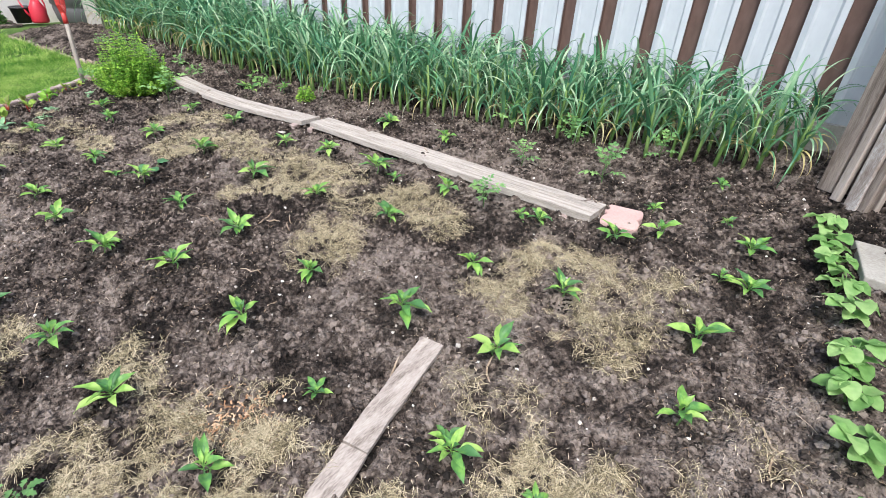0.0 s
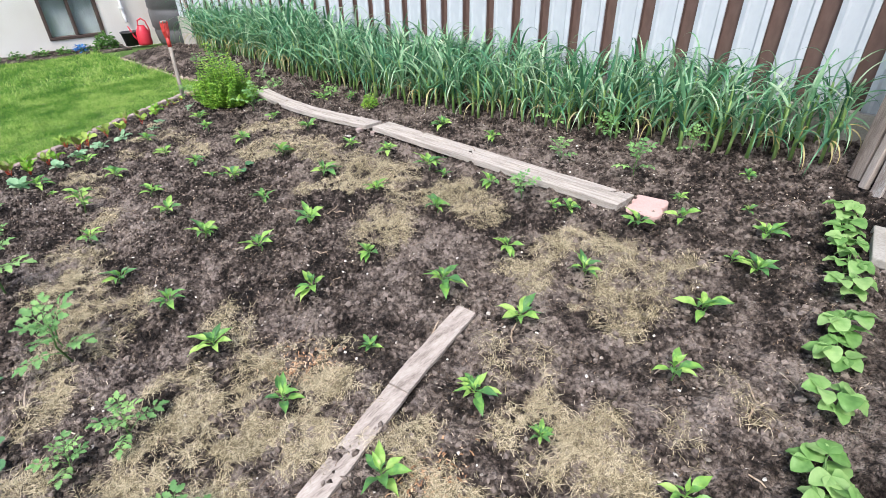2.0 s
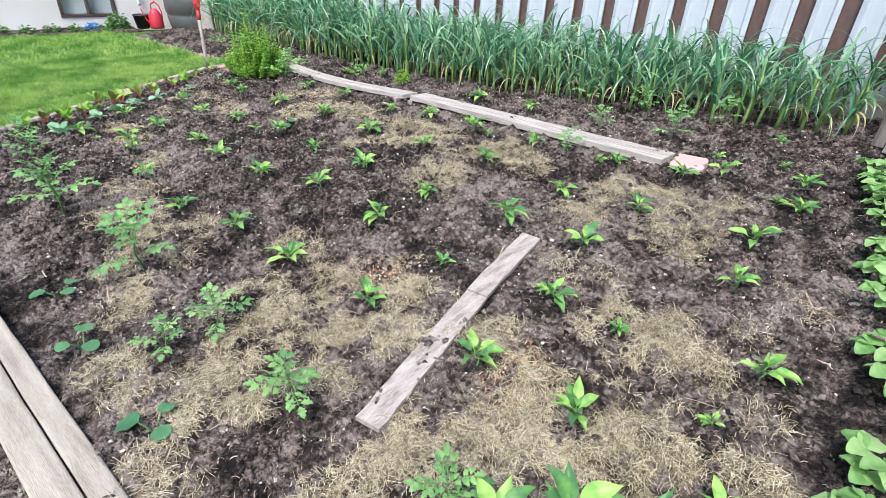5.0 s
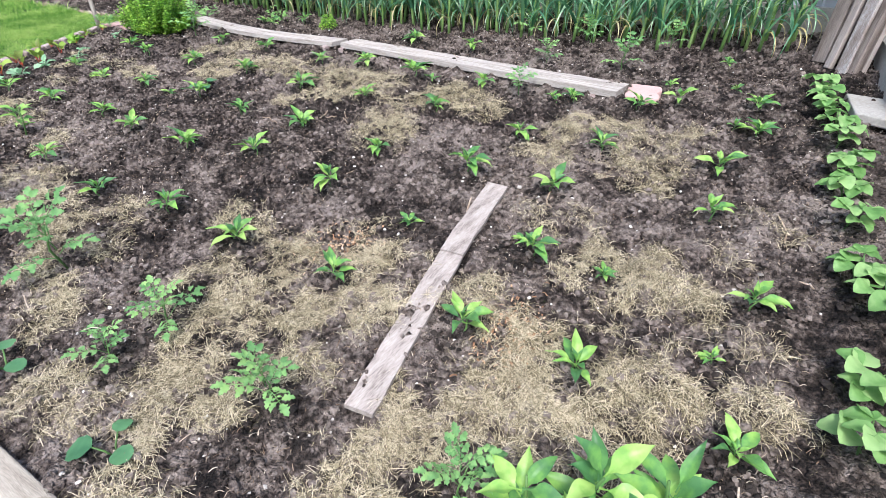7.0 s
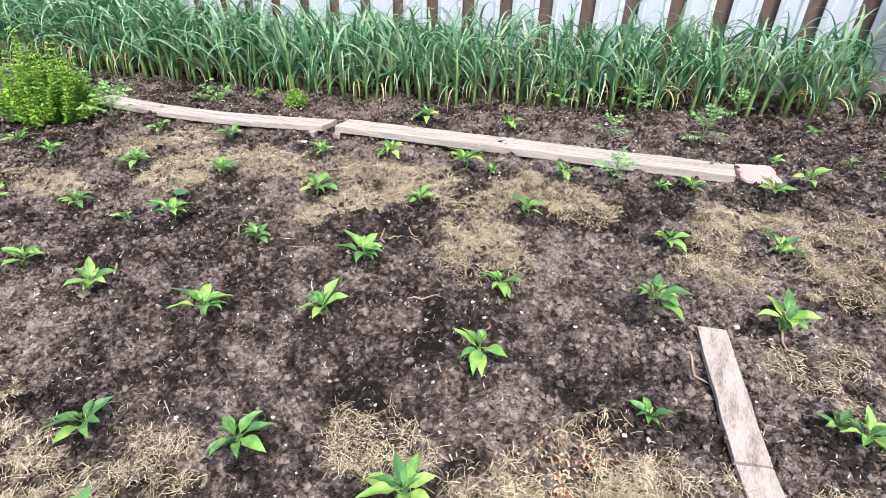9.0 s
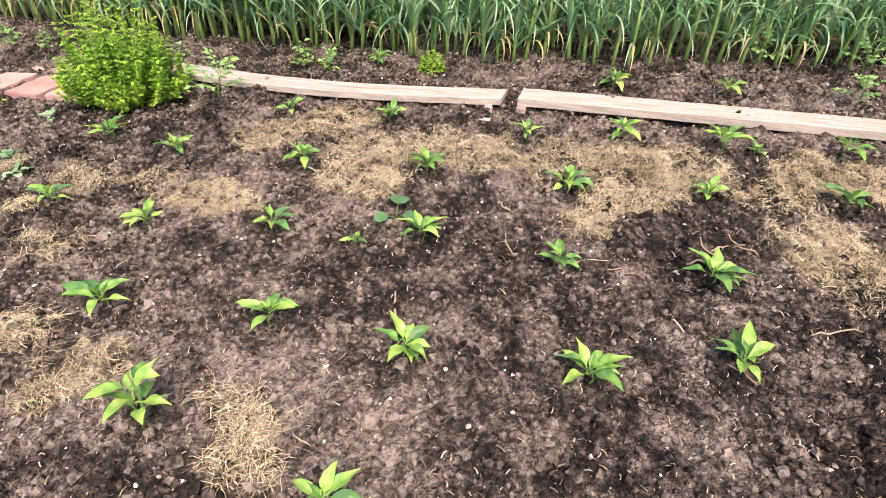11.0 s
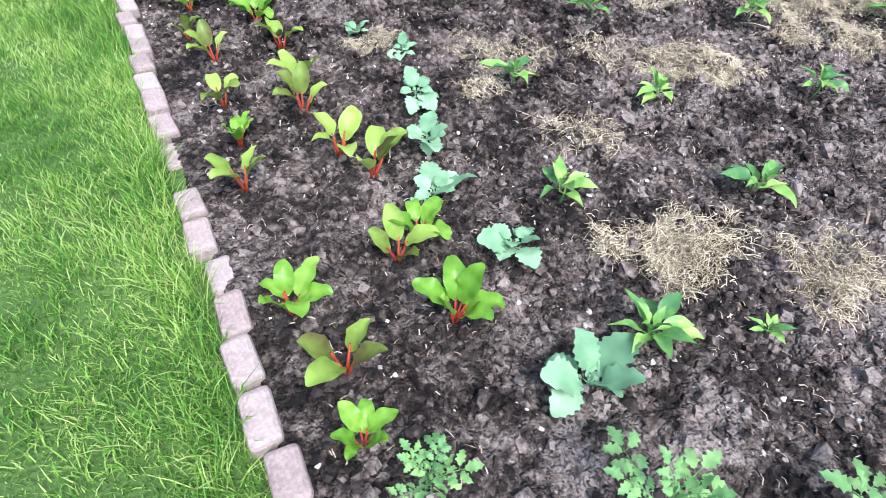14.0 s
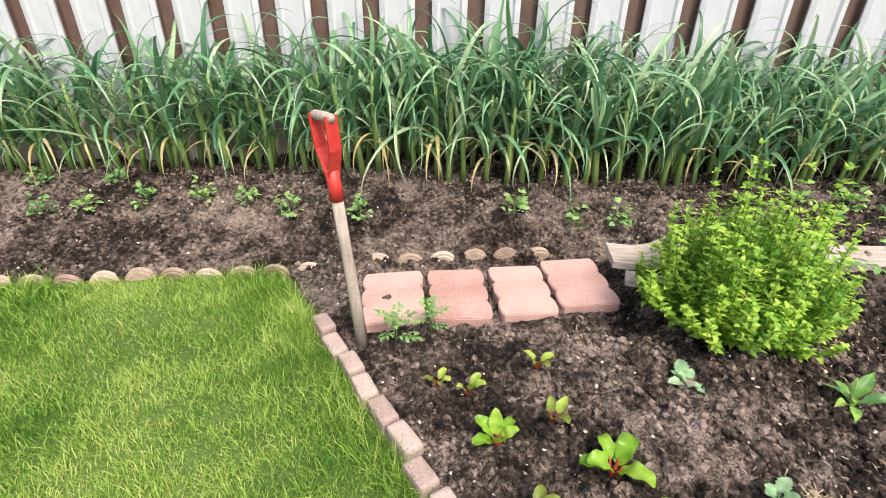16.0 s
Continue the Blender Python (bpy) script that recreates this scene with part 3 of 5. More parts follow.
# ---- stacked lumber and the wire fence at the corner ----
def build_lumber():
    row = Vector((0.25, -0.28, 0)).normalized()
    # place along the row, width, thickness, set back, length, wood
    boards = ((0.03, 0.1, 0.03, 0.0, 2.3, OLDWOOD), (0.1, 0.035, 0.05, 0.03, 2.45, OLDWOOD), (0.15, 0.05, 0.035, -0.01, 2.2, OLDWOOD), (0.2, 0.04, 0.05, 0.05, 2.4, OLDWOOD), (0.27, 0.08, 0.028, 0.0, 2.25, FLAKY), (0.34, 0.045, 0.04, 0.02, 2.15, OLDWOOD), (0.1, 0.09, 0.03, 0.09, 2.5, OLDWOOD), (0.3, 0.09, 0.03, 0.09, 2.35, OLDWOOD))
    for k, (along, w, t, back, L, mtl) in enumerate(boards):
        bm = box_bm(-w / 2, w / 2, -t / 2, t / 2, 0, L, 0.004)
        bmesh.ops.subdivide_edges(bm, edges=[e for e in bm.edges if abs(e.verts[0].co.z - e.verts[1].co.z) > 1], cuts=14)
        for v in bm.verts:
            v.co.x += 0.008 * noise.noise(Vector((k, v.co.z * 2, 0))) + 0.003 * noise.noise(Vector((v.co.z * 17, k, v.co.x * 30)))
            v.co.y += 0.01 * noise.noise(Vector((k + 9, v.co.z * 1.5, 3)))
        ob = solid("lumber", bm, mtl)
        base = Vector((1.75, 1.63, 0)) + row * along * 0.9 + Vector((0.28, 0.25, 0)).normalized() * back
        base.z = ground_z(base.x, base.y) + 0.005
        up = Vector((0.015 + 0.012 * (k % 3 - 1), 0.2 + 0.02 * (k % 2), 1)).normalized()
        side = (row - up * row.dot(up)).normalized()
        face = up.cross(side)
        turn = Matrix((side, face, up)).transposed().to_4x4()
        ob.matrix_basis = Matrix.Translation(base) @ turn @ pose(0, 0, 0, 0, 0, rnd.uniform(-6, 6))
        tagged(ob, "old flaking white-painted board leaning on the fence" if mtl is FLAKY else "old rough brown-grey board leaning on the fence", "lumber", "old boards leaning in the corner")


def kerb_x(y):
    return 2.2 - 0.23 * (y - 1.0)


def build_corner():
    bm = bmesh.new()
    V, Fc = [], []
    ys = [2.0 - 0.35 * i for i in range(15)]
    for y in ys:
        z = 0.67 + 0.12 * min(0, y - 1.5) * 0.9
        for dx, dz in ((0, -0.6), (0, 0.0), (0.02, 0.02), (0.14, 0.02), (0.16, -0.05), (0.16, -0.6)):
            V.append((kerb_x(y) + dx, y, z + dz))
    for i in range(len(ys) - 1):
        for k in range(5):
            Fc.append((6 * i + k, 6 * i + 6 + k, 6 * i + 7 + k, 6 * i + 1 + k))
    bm.free()
    tagged(new("concrete_kerb", mesh_of("concrete_kerb", V, Fc, CONCRETE)), "grey concrete kerb under the wire fence", "kerb", kind="structure")
    V, Fc = [], []
    for y in ys[1:12]:
        z = 0.691 + 0.12 * min(0, y - 1.5) * 0.9
        for dx, dz in ((0.075, 0.0), (0.075, 0.03), (0.15, 0.034), (0.15, 0.0)):
            V.append((kerb_x(y) + dx, y, z + dz))
    Fc = [(4 * i + k, 4 * i + 4 + k, 4 * i + 4 + (k + 1) % 4, 4 * i + (k + 1) % 4) for i in range(10) for k in range(4)] + [(0, 1, 2, 3), (43, 42, 41, 40)]
    tagged(new("metal_channel", mesh_of("metal_channel", V, Fc, PANEL)), "pale grey galvanised strip lying on the concrete kerb", "metal strip")
    root = tagged(new("wire_fence"), "grey chain-link wire fence on the concrete kerb", "fence", kind="structure")
    chunks = []
    H, step, length = 1.3, 0.06, 4.6
    a = Vector((kerb_x(1.95) + 0.19, 1.95, 0))
    d = Vector((kerb_x(-2.6) + 0.19 - a.x, -2.6 - 1.95, 0)).normalized()

    def zb(s):
        return 0.7 - 0.105 * s

    k = -int(H / step)
    while k * step < length:
        for sgn in (1, -1):
            s0, s1 = k * step, k * step + H
            z0, z1 = (0, H) if sgn > 0 else (H, 0)
            p0, p1 = [s0, z0], [s1, z1]
            if s0 < 0:
                f = -s0 / H
                p0 = [0, z0 + (z1 - z0) * f]
            if s1 > length:
                f = (length - s0) / H
                p1 = [length, z0 + (z1 - z0) * f]
            if p1[0] - p0[0] < 0.02:
                continue
            A, B = a + d * p0[0], a + d * p1[0]
            chunks.append(tube_data([(A.x, A.y, zb(p0[0]) + p0[1]), (B.x, B.y, zb(p1[0]) + p1[1])], [0.0022, 0.0022], 3))
        k += 1
    v, f = merged(chunks)
    child("mesh", mesh_of("mesh", v, f, WIRE), root, None, "diamond wire mesh")
    for s in (0.05, 2.3, 4.55):
        p = a + d * s
        v, f = tube_data([(p.x, p.y, zb(s) - 0.3), (p.x, p.y, zb(s) + H + 0.05)], [0.022, 0.022], 8)
        child("post", mesh_of("post", v, f, WIRE, True), root)
    q = a + d * length
    v, f = tube_data([(a.x, a.y, zb(0) + H), (q.x, q.y, zb(length) + H)], [0.016, 0.016], 8)
    child("rail", mesh_of("rail", v, f, WIRE, True), root)


build_lumber()
build_corner()
small_block("concrete_slab", 2.12, 0.95, 0.2, 0.42, 0.05, 12, CONCRETE, "flat broken grey concrete slab beside the beans", "slab", lift=0.0)


# ---- house end with its window ----
def build_house():
    bm = bmesh.new()
    for y0, y1, z0, z1 in ((-9, -0.43, -0.9, 3.4), (0.75, 1.95, -0.9, 3.4), (-0.43, 0.75, -0.9, -0.16), (-0.43, 0.75, 0.85, 3.4)):
        box_bm(-13.7, -13.4, y0, y1, z0, z1, 0, bm)
    wall = solid("wall_house", bm, STUCCO)
    tagged(wall, "white stuccoed end wall of the house", "wall", kind="structure")
    side = solid("wall_house_side", box_bm(-18, -13.702, 1.75, 1.95, -0.9, 3.4), STUCCO)
    tagged(side, "white stuccoed side wall of the house", "wall", kind="structure")
    win = tagged(new("window_1"), "brown framed basement window with pale blinds", "window", kind="structure")
    for y0, y1, z0, z1 in ((-0.43, 0.75, -0.16, -0.09), (-0.43, 0.75, 0.78, 0.85), (-0.43, -0.36, -0.09, 0.78), (0.68, 0.75, -0.09, 0.78), (0.13, 0.19, -0.09, 0.78)):
        part("frame", box_bm(-13.6, -13.375, y0 + 0.002, y1 - 0.002, z0 + 0.002, z1 - 0.002, 0.008), FRAME, win, "dark brown wooden frame")
    for y0, y1 in ((-0.36, 0.13), (0.19, 0.68)):
        part("pane", box_bm(-13.47, -13.462, y0, y1, -0.09, 0.78), GLASS, win, "clear pane").visible_shadow = False
    part("blind", box_bm(-13.56, -13.54, -0.41, 0.73, -0.14, 0.83), CURTAIN, win, "pale grey blind")
    pipe = tagged(new("downspout"), "white downspout on the house wall", "downspout")
    v, f = tube_data([(-13.33, 1.25, 2.8), (-13.33, 1.25, 0.35), (-13.31, 1.25, 0.2), (-13.25, 1.25, 0.1)], [0.035] * 4, 8)
    child("pipe", mesh_of("pipe", v, f, WHITEPIPE, True), pipe)
    for z in (0.4, 1.6):
        part("bracket", box_bm(-13.4, -13.28, 1.205, 1.295, z, z + 0.025), WHITEPIPE, pipe)


build_house()


def lathe(name, prof, material, k=20):
    V, Fc = [], []
    for r, z in prof:
        for i in range(k):
            V.append((r * math.cos(2 * math.pi * i / k), r * math.sin(2 * math.pi * i / k), z))
    for i in range(len(prof) - 1):
        for j in range(k):
            j2 = (j + 1) % k
            Fc.append((i * k + j, i * k + j2, (i + 1) * k + j2, (i + 1) * k + j))
    return mesh_of(name, V, Fc, material, True)


BIN = tagged(new("rain_barrel"), "large dark grey ribbed rain barrel at the house corner", "barrel")
BIN.matrix_basis = pose(-12.7, 2.35, lawn_z(-12.7))
child("barrel", lathe("barrel", [(0.0, 0.0), (0.56, 0.0), (0.6, 0.1), (0.64, 0.35), (0.62, 0.38), (0.66, 0.42), (0.67, 0.8), (0.64, 0.83), (0.67, 0.87), (0.64, 1.4), (0.6, 1.5), (0.0, 1.52)], GREYPLASTIC, 28), BIN)
child("rim", lathe("rim", [(0.6, 1.5), (0.66, 1.5), (0.66, 1.55), (0.6, 1.55)], GREYPLASTIC, 28), BIN)
BUCKET = tagged(new("bucket"), "black plastic bucket beside the house wall", "bucket")
BUCKET.matrix_basis = pose(-13.0, 1.17, lawn_z(-13.0) + 0.06) @ Matrix.Scale(0.82, 4)
child("body", lathe("body", [(0.0, 0.01), (0.17, 0.0), (0.23, 0.36), (0.25, 0.36), (0.25, 0.39), (0.22, 0.39), (0.16, 0.03), (0.0, 0.03)], BLACKPLASTIC), BUCKET)
v, f = tube_data([(0.235 * math.cos(a), 0.235 * math.sin(a) * 0.3 - 0.1, 0.37 - 0.06 * math.sin(a)) for a in [math.pi * i / 10 for i in range(11)]], [0.006] * 11, 5)
child("handle", mesh_of("handle", v, f, WIRE), BUCKET)
CAN = tagged(new("watering_can"), "bright red plastic watering can on the grass", "watering can")
CAN.matrix_basis = pose(-12.75, 1.42, lawn_z(-12.75) + 0.06, 0, 0, 70) @ Matrix.Diagonal((0.75, 0.75, 1.05, 1))
child("body", lathe("body", [(0.0, 0.0), (0.2, 0.0), (0.22, 0.04), (0.2, 0.28), (0.14, 0.36), (0.1, 0.42), (0.085, 0.42), (0.0, 0.4)], REDPLASTIC), CAN)
v, f = tube_data([(-0.08, 0, 0.4), (-0.06, 0, 0.52), (0.05, 0, 0.57), (0.16, 0, 0.5), (0.21, 0, 0.34), (0.2, 0, 0.2)], [0.02] * 6, 8)
child("handle", mesh_of("handle", v, f, REDPLASTIC, True), CAN)
v, f = tube_data([(-0.17, 0, 0.08), (-0.28, 0, 0.2), (-0.38, 0, 0.42)], [0.035, 0.025, 0.018], 8)
child("spout", mesh_of("spout", v, f, REDPLASTIC, True), CAN)


def stake(x, y, top, r, label):
    z = ground_z(x, y)
    root = tagged(new("garden_stake"), label, "stake", "stakes in the beds")
    v, f = tube_data([(x, y, z - 0.1), ((x + top[0]) / 2 + 0.01, (y + top[1]) / 2, (z + top[2]) / 2), top], [r, r * 0.95, r * 0.85], 7)
    child("pole", mesh_of("pole", v, f, HANDLEWOOD, True), root)


stake(-11.9, -1.95, (-11.9, -1.84, 1.7), 0.035, "grey wooden stake at the flower bed's edge")
stake(-9.4, 1.6, (-9.55, 1.5, 1.5), 0.025, "pale wooden stake among the garlic")

# ---- flower bed along the house ----
bm = box_bm(-13.4, -12.5, -7, 1.0, -0.9, lawn_z(-12.9) + 0.07, 0)
bmesh.ops.subdivide_edges(bm, edges=list(bm.edges), cuts=14, use_grid_fill=True)
for v in bm.verts:
    v.co += Vector((0.05, 0.05, 0.04)) * noise.noise(v.co * 4)
tagged(solid("flower_bed", bm, SOIL, True), "dark soil strip along the house wall", "flower bed", kind="structure")


# ---- plants ----
PROTO = {}
SPOTS = []


def stem_mesh(name, h, r, material, bend=0.02):
    v, f = tube_data([(0, 0, -0.03), (bend, 0, h * 0.5), (0, bend, h)], [r, r * 0.85, r * 0.5], 6)
    return mesh_of(name, v, f, material, True)


def leaf_set(name, specs, material):
    return [mesh_of(name, *leaf_data(**s), material, True) for s in specs]


PEPPER_LEAVES = leaf_set("pepper_leaf", [dict(length=0.115, width=w, outline=stalked, up=u, droop=d, fold=0.5, seed=i, wave=0.14, waves=2.2, n=11, power=1.5, twist=t) for i, (u, d, w, t) in enumerate(((0.8, 0.75, 0.0175, 0.35), (0.55, 0.6, 0.019, -0.35), (0.95, 1.2, 0.018, 0.25), (0.45, 0.8, 0.02, 0.1), (0.95, 0.7, 0.0145, -0.5), (0.7, 1.0, 0.0185, 0.6)))], L_PEPPER)
CHARD_LEAVES = leaf_set("chard_leaf", [dict(length=0.14, width=0.036, outline=spoon, up=1.4, droop=0.45 + 0.32 * i, fold=0.3, wave=0.16, waves=2.6, seed=i * 1.7, n=16, m=6, power=1.6, twist=0.4 * (i % 2) - 0.2) for i in range(5)], L_CHARD)
BEET_LEAVES = leaf_set("beet_leaf", [dict(length=0.11, width=0.031, outline=spoon, up=1.4, droop=0.5 + 0.4 * i, fold=0.4, wave=0.1, waves=2.4, seed=i, n=12, m=4, power=1.5, twist=0.5 * (i - 1)) for i in range(3)], L_BEET)
KALE_LEAVES = leaf_set("kale_leaf", [dict(length=0.17, width=0.046, outline=torn, up=0.85 - 0.14 * i, droop=0.7 + 0.15 * i, fold=0.2, wave=0.08, waves=2.6, seed=i * 2, n=30, m=6, power=1.3, twist=0.35 * (i % 3 - 1)) for i in range(4)], L_KALE)
CUC_LEAVES = leaf_set("cucumber_leaf", [dict(length=0.075, width=0.04, outline=disc, up=0.3, droop=0.5, fold=0.12, wave=0.06, waves=3, seed=i, n=10, m=6) for i in range(2)], L_CUC)
BEAN_LEAVES = leaf_set("bean_leaf", [dict(length=0.1, width=0.045, outline=ovate, up=0.35, droop=0.9, fold=0.22, wave=0.06, seed=i, n=9, m=4) for i in range(3)], L_BEAN)


def toothed(s):
    return lance(s) * (1 + 0.32 * math.sin(8 * math.pi * s + 0.5))


def tomato_leaf(seed):
    r = random.Random(seed)
    chunks = [tube_data([(0, 0, 0), (0.06, 0, 0.035), (0.13, 0, 0.05), (0.2, 0, 0.035)], [0.003, 0.0026, 0.002, 0.0012], 4)]
    for at, size in ((0.07, 0.05), (0.095, 0.022), (0.122, 0.066), (0.15, 0.024), (0.172, 0.066)):
        for sg in (-1, 1):
            m4 = Matrix.Translation((at + r.uniform(-0.006, 0.006), 0, 0.045)) @ Euler((r.uniform(-0.3, 0.3), r.uniform(-0.25, 0.2), sg * r.uniform(0.85, 1.2))).to_matrix().to_4x4()
            chunks.append(tube_data([m4 @ Vector((0, 0, 0)), m4 @ Vector((size * 0.25, 0, 0.004))], [0.0014, 0.001], 3))
            chunks.append(leaf_data(size, size * 0.27, toothed, 0.2, 0.9, 0.3, 0.12, 2, 14, 2, r.random() * 6, m4 @ Matrix.Translation((size * 0.2, 0, 0.003))))
    m4 = Matrix.Translation((0.195, 0, 0.035))
    chunks.append(leaf_data(0.075, 0.021, toothed, 0.0, 0.7, 0.3, 0.12, 2, 14, 2, 1, m4))
    return mesh_of("tomato_leaf", *merged(chunks), L_TOMATO, True)


TOMATO_LEAVES = [tomato_leaf(i) for i in range(4)]
PEPPER_STEM = stem_mesh("stem", 0.06, 0.004, L_PEPPERSTEM)
TOMATO_STEM = stem_mesh("stem", 0.2, 0.005, L_PEPPERSTEM)
BEAN_STEM = stem_mesh("stem", 0.14, 0.005, L_PEPPERSTEM)
RED_STALKS = [mesh_of("stalk", *tube_data([(0, 0, -0.02), (0.012, 0, 0.03), (0.03 + 0.01 * i, 0, 0.085)], [0.005, 0.0045, 0.003], 5), L_REDSTEM, True) for i in range(2)]
GREEN_STALKS = [mesh_of("stalk", *tube_data([(0, 0, -0.02), (0.02, 0, 0.02), (0.05, 0, 0.05)], [0.004, 0.0035, 0.0025], 5), L_PEPPERSTEM, True)]


def make_pepper(seed):
    r = random.Random(seed)
    root = new("pepper_plant")
    child("stem", PEPPER_STEM, root)
    n = r.choice((7, 8, 9))
    for i in range(n):
        s = r.uniform(0.75, 1.15)
        child("leaf", r.choice(PEPPER_LEAVES[:4] + PEPPER_LEAVES[5:]), root, pose(0, 0, 0.035 + 0.02 * i / n, 0, r.uniform(-12, 16), i * 137 + r.uniform(-25, 25)) @ Matrix.Scale(s, 4))
    for i in range(4):
        child("leaf", r.choice((PEPPER_LEAVES[0], PEPPER_LEAVES[4])), root, pose(0, 0, 0.055, 0, -r.uniform(0, 30), i * 97 + r.uniform(-25, 25)) @ Matrix.Scale(r.uniform(0.4, 0.65), 4))
    return tagged(root, "young green pepper plant with pointed leaves on bare soil", "pepper plant", "pepper plants in the bed")


def make_tall_pepper(seed):
    r = random.Random(seed)
    root = new("pepper_plant")
    child("stem", stem_mesh("stem", 0.26, 0.007, L_PEPPERSTEM), root)
    for i in range(14):
        z = 0.08 + 0.16 * i / 14
        child("leaf", r.choice(PEPPER_LEAVES), root, pose(0, 0, z, 0, r.uniform(-20, 15), i * 137 + r.uniform(-20, 20)) @ Matrix.Diagonal((r.uniform(0.85, 1.3), r.uniform(0.95, 1.3) * (1.0 if seed == 1 else 1.12), 1.15, 1)))
    return tagged(root, "taller bushy green pepper plant with drooping leaves", "pepper plant", "pepper plants in the bed")


def make_tomato(seed):
    r = random.Random(seed)
    root = new("tomato_plant")
    child("stem", TOMATO_STEM, root)
    for i in range(8):
        child("leaf", r.choice(TOMATO_LEAVES), root, pose(0, 0, 0.05 + 0.14 * i / 7, 0, -r.uniform(0, 30) - 5 * i, i * 137 + r.uniform(-25, 25)) @ Matrix.Scale(r.uniform(0.62, 0.9) * (1.1 - 0.05 * i), 4))
    return tagged(root, "young tomato plant with toothed grey-green leaves", "tomato plant", "tomato plants")


def make_kale(seed):
    r = random.Random(seed)
    root = new("kale_plant")
    for i in range(9):
        inner = i / 8
        yaw, size = i * 137 + r.uniform(-25, 25), r.uniform(0.8, 1.1) * (1.0 - 0.45 * inner)
        child("leaf", r.choice(KALE_LEAVES), root, pose(0, 0, 0.005 + 0.02 * inner, 0, 0, yaw) @ pose(0, 0, 0, r.uniform(-15, 15), r.uniform(-10, 14) - 25 * inner) @ Matrix.Scale(size, 4))
    return tagged(root, "blue-green kale plant with frilly lobed leaves", "kale plant", "kale plants in a row")


def make_chard(seed, leaves, name, label, n=6):
    r = random.Random(seed)
    root = new(name)
    for i in range(n):
        yaw, s = i * 137 + r.uniform(-25, 25), r.uniform(0.7, 1.1)
        tip = r.uniform(2, 36)
        child("stalk", RED_STALKS[0], root, pose(0, 0, 0, 0, 0, yaw), "red stalk")
        child("leaf", r.choice(leaves), root, pose(0, 0, 0, 0, 0, yaw) @ pose(0.026, 0, 0.075 - 0.012 * (i % 3), 0, tip, r.uniform(-40, 40)) @ Matrix.Scale(s, 4))
    return tagged(root, label, "chard" if leaves is CHARD_LEAVES else "beet plant", "chard and beets by the lawn")


def make_cuc(seed):
    r = random.Random(seed)
    root = new("cucumber_seedling")
    for i in range(3):
        yaw = i * 130 + r.uniform(-20, 20)
        child("stalk", GREEN_STALKS[0], root, pose(0, 0, 0, 0, 0, yaw))
        child("leaf", r.choice(CUC_LEAVES), root, pose(0, 0, 0, 0, 0, yaw) @ pose(0.045, 0, 0.05, 0, 10) @ Matrix.Scale(r.uniform(0.7, 1.2), 4))
    return tagged(root, "cucumber seedling with a few round green leaves", "cucumber seedling", "cucumber seedlings")


def make_bean(seed):
    r = random.Random(seed)
    root = new("bean_plant")
    child("stem", BEAN_STEM, root)
    for i in range(4):
        yaw, z = i * 137 + r.uniform(-20, 20), 0.025 + 0.022 * i
        R = pose(0, 0, z, 0, 0, yaw)
        child("stalk", GREEN_STALKS[0], root, R)
        for a, s in ((0, 1.0), (75, 0.85), (-75, 0.85)):
            child("leaf", r.choice(BEAN_LEAVES), root, R @ pose(0.05, 0, 0.05, r.uniform(-15, 15), r.uniform(-10, 25), a) @ Matrix.Scale(s * r.uniform(0.85, 1.3), 4))
    return tagged(root, "bean plant with broad pale green leaves along the kerb", "bean plant", "bean plants along the kerb")


MAKERS = {
    "pepper": (make_pepper, 6), "tall": (make_tall_pepper, 6), "tomato": (make_tomato, 4), "kale": (make_kale, 3), "cuc": (make_cuc, 2), "bean": (make_bean, 3),
    "chard": (lambda s: make_chard(s, CHARD_LEAVES, "chard_plant", "bright green chard plant with red stalks", 6), 4),
    "beet": (lambda s: make_chard(s, BEET_LEAVES, "beet_plant", "small beet plant with dark reddish leaves", 4), 3),
}
COUNT = {}


def plant(kind, x, y, s=1.0, rz=None, sink=0.0):
    maker, k = MAKERS[kind]
    SPOTS.append((x, y))
    i = COUNT.get(kind, 0)
    COUNT[kind] = i + 1
    if i < k:
        PROTO[kind, i] = ob = maker(i + 1)
    else:
        ob = copy_thing(PROTO[kind, i % k], Matrix())
    rz = rnd.uniform(0, 360) if rz is None else rz
    ob.matrix_basis = Matrix.Translation((x, y, soil_z(x, y) - sink)) @ Euler((rnd.uniform(-0.1, 0.1), rnd.uniform(-0.1, 0.1), radians(rz))).to_matrix().to_4x4() @ Matrix.Scale(s, 4)
    return ob


def rows_of(kind, pts, s, vary=0.12):
    for x, y in pts:
        plant(kind, x, y, s * rnd.uniform(1 - vary, 1 + vary))


rows_of("pepper", [(-0.03, -1.11), (-2.6, -0.87), (-4.02, -0.33), (1.61, 0.05), (-1.19, -1.31), (-2.07, -0.27), (1.7, -0.4), (-0.62, -1.74), (1.16, -1.52), (-1.34, -0.79), (-1.93, -0.78), (-0.05, -1.69), (-0.09, -0.68), (-2.97, -1.46), (-3.58, -1.57)], 1.12)
rows_of("pepper", [(1.02, -0.06), (-1.79, -1.37), (-2.72, -0.35), (-3.42, -0.45), (-3.73, -0.98), (1.59, -1.44), (0.54, -1.61), (-0.77, -0.71), (-1.14, 0.27), (-3.2, -0.97), (-1.38, -0.24), (-0.71, -1.13), (-2.33, -1.34), (-0.65, 0.28), (0.52, -0.63)], 1.12)
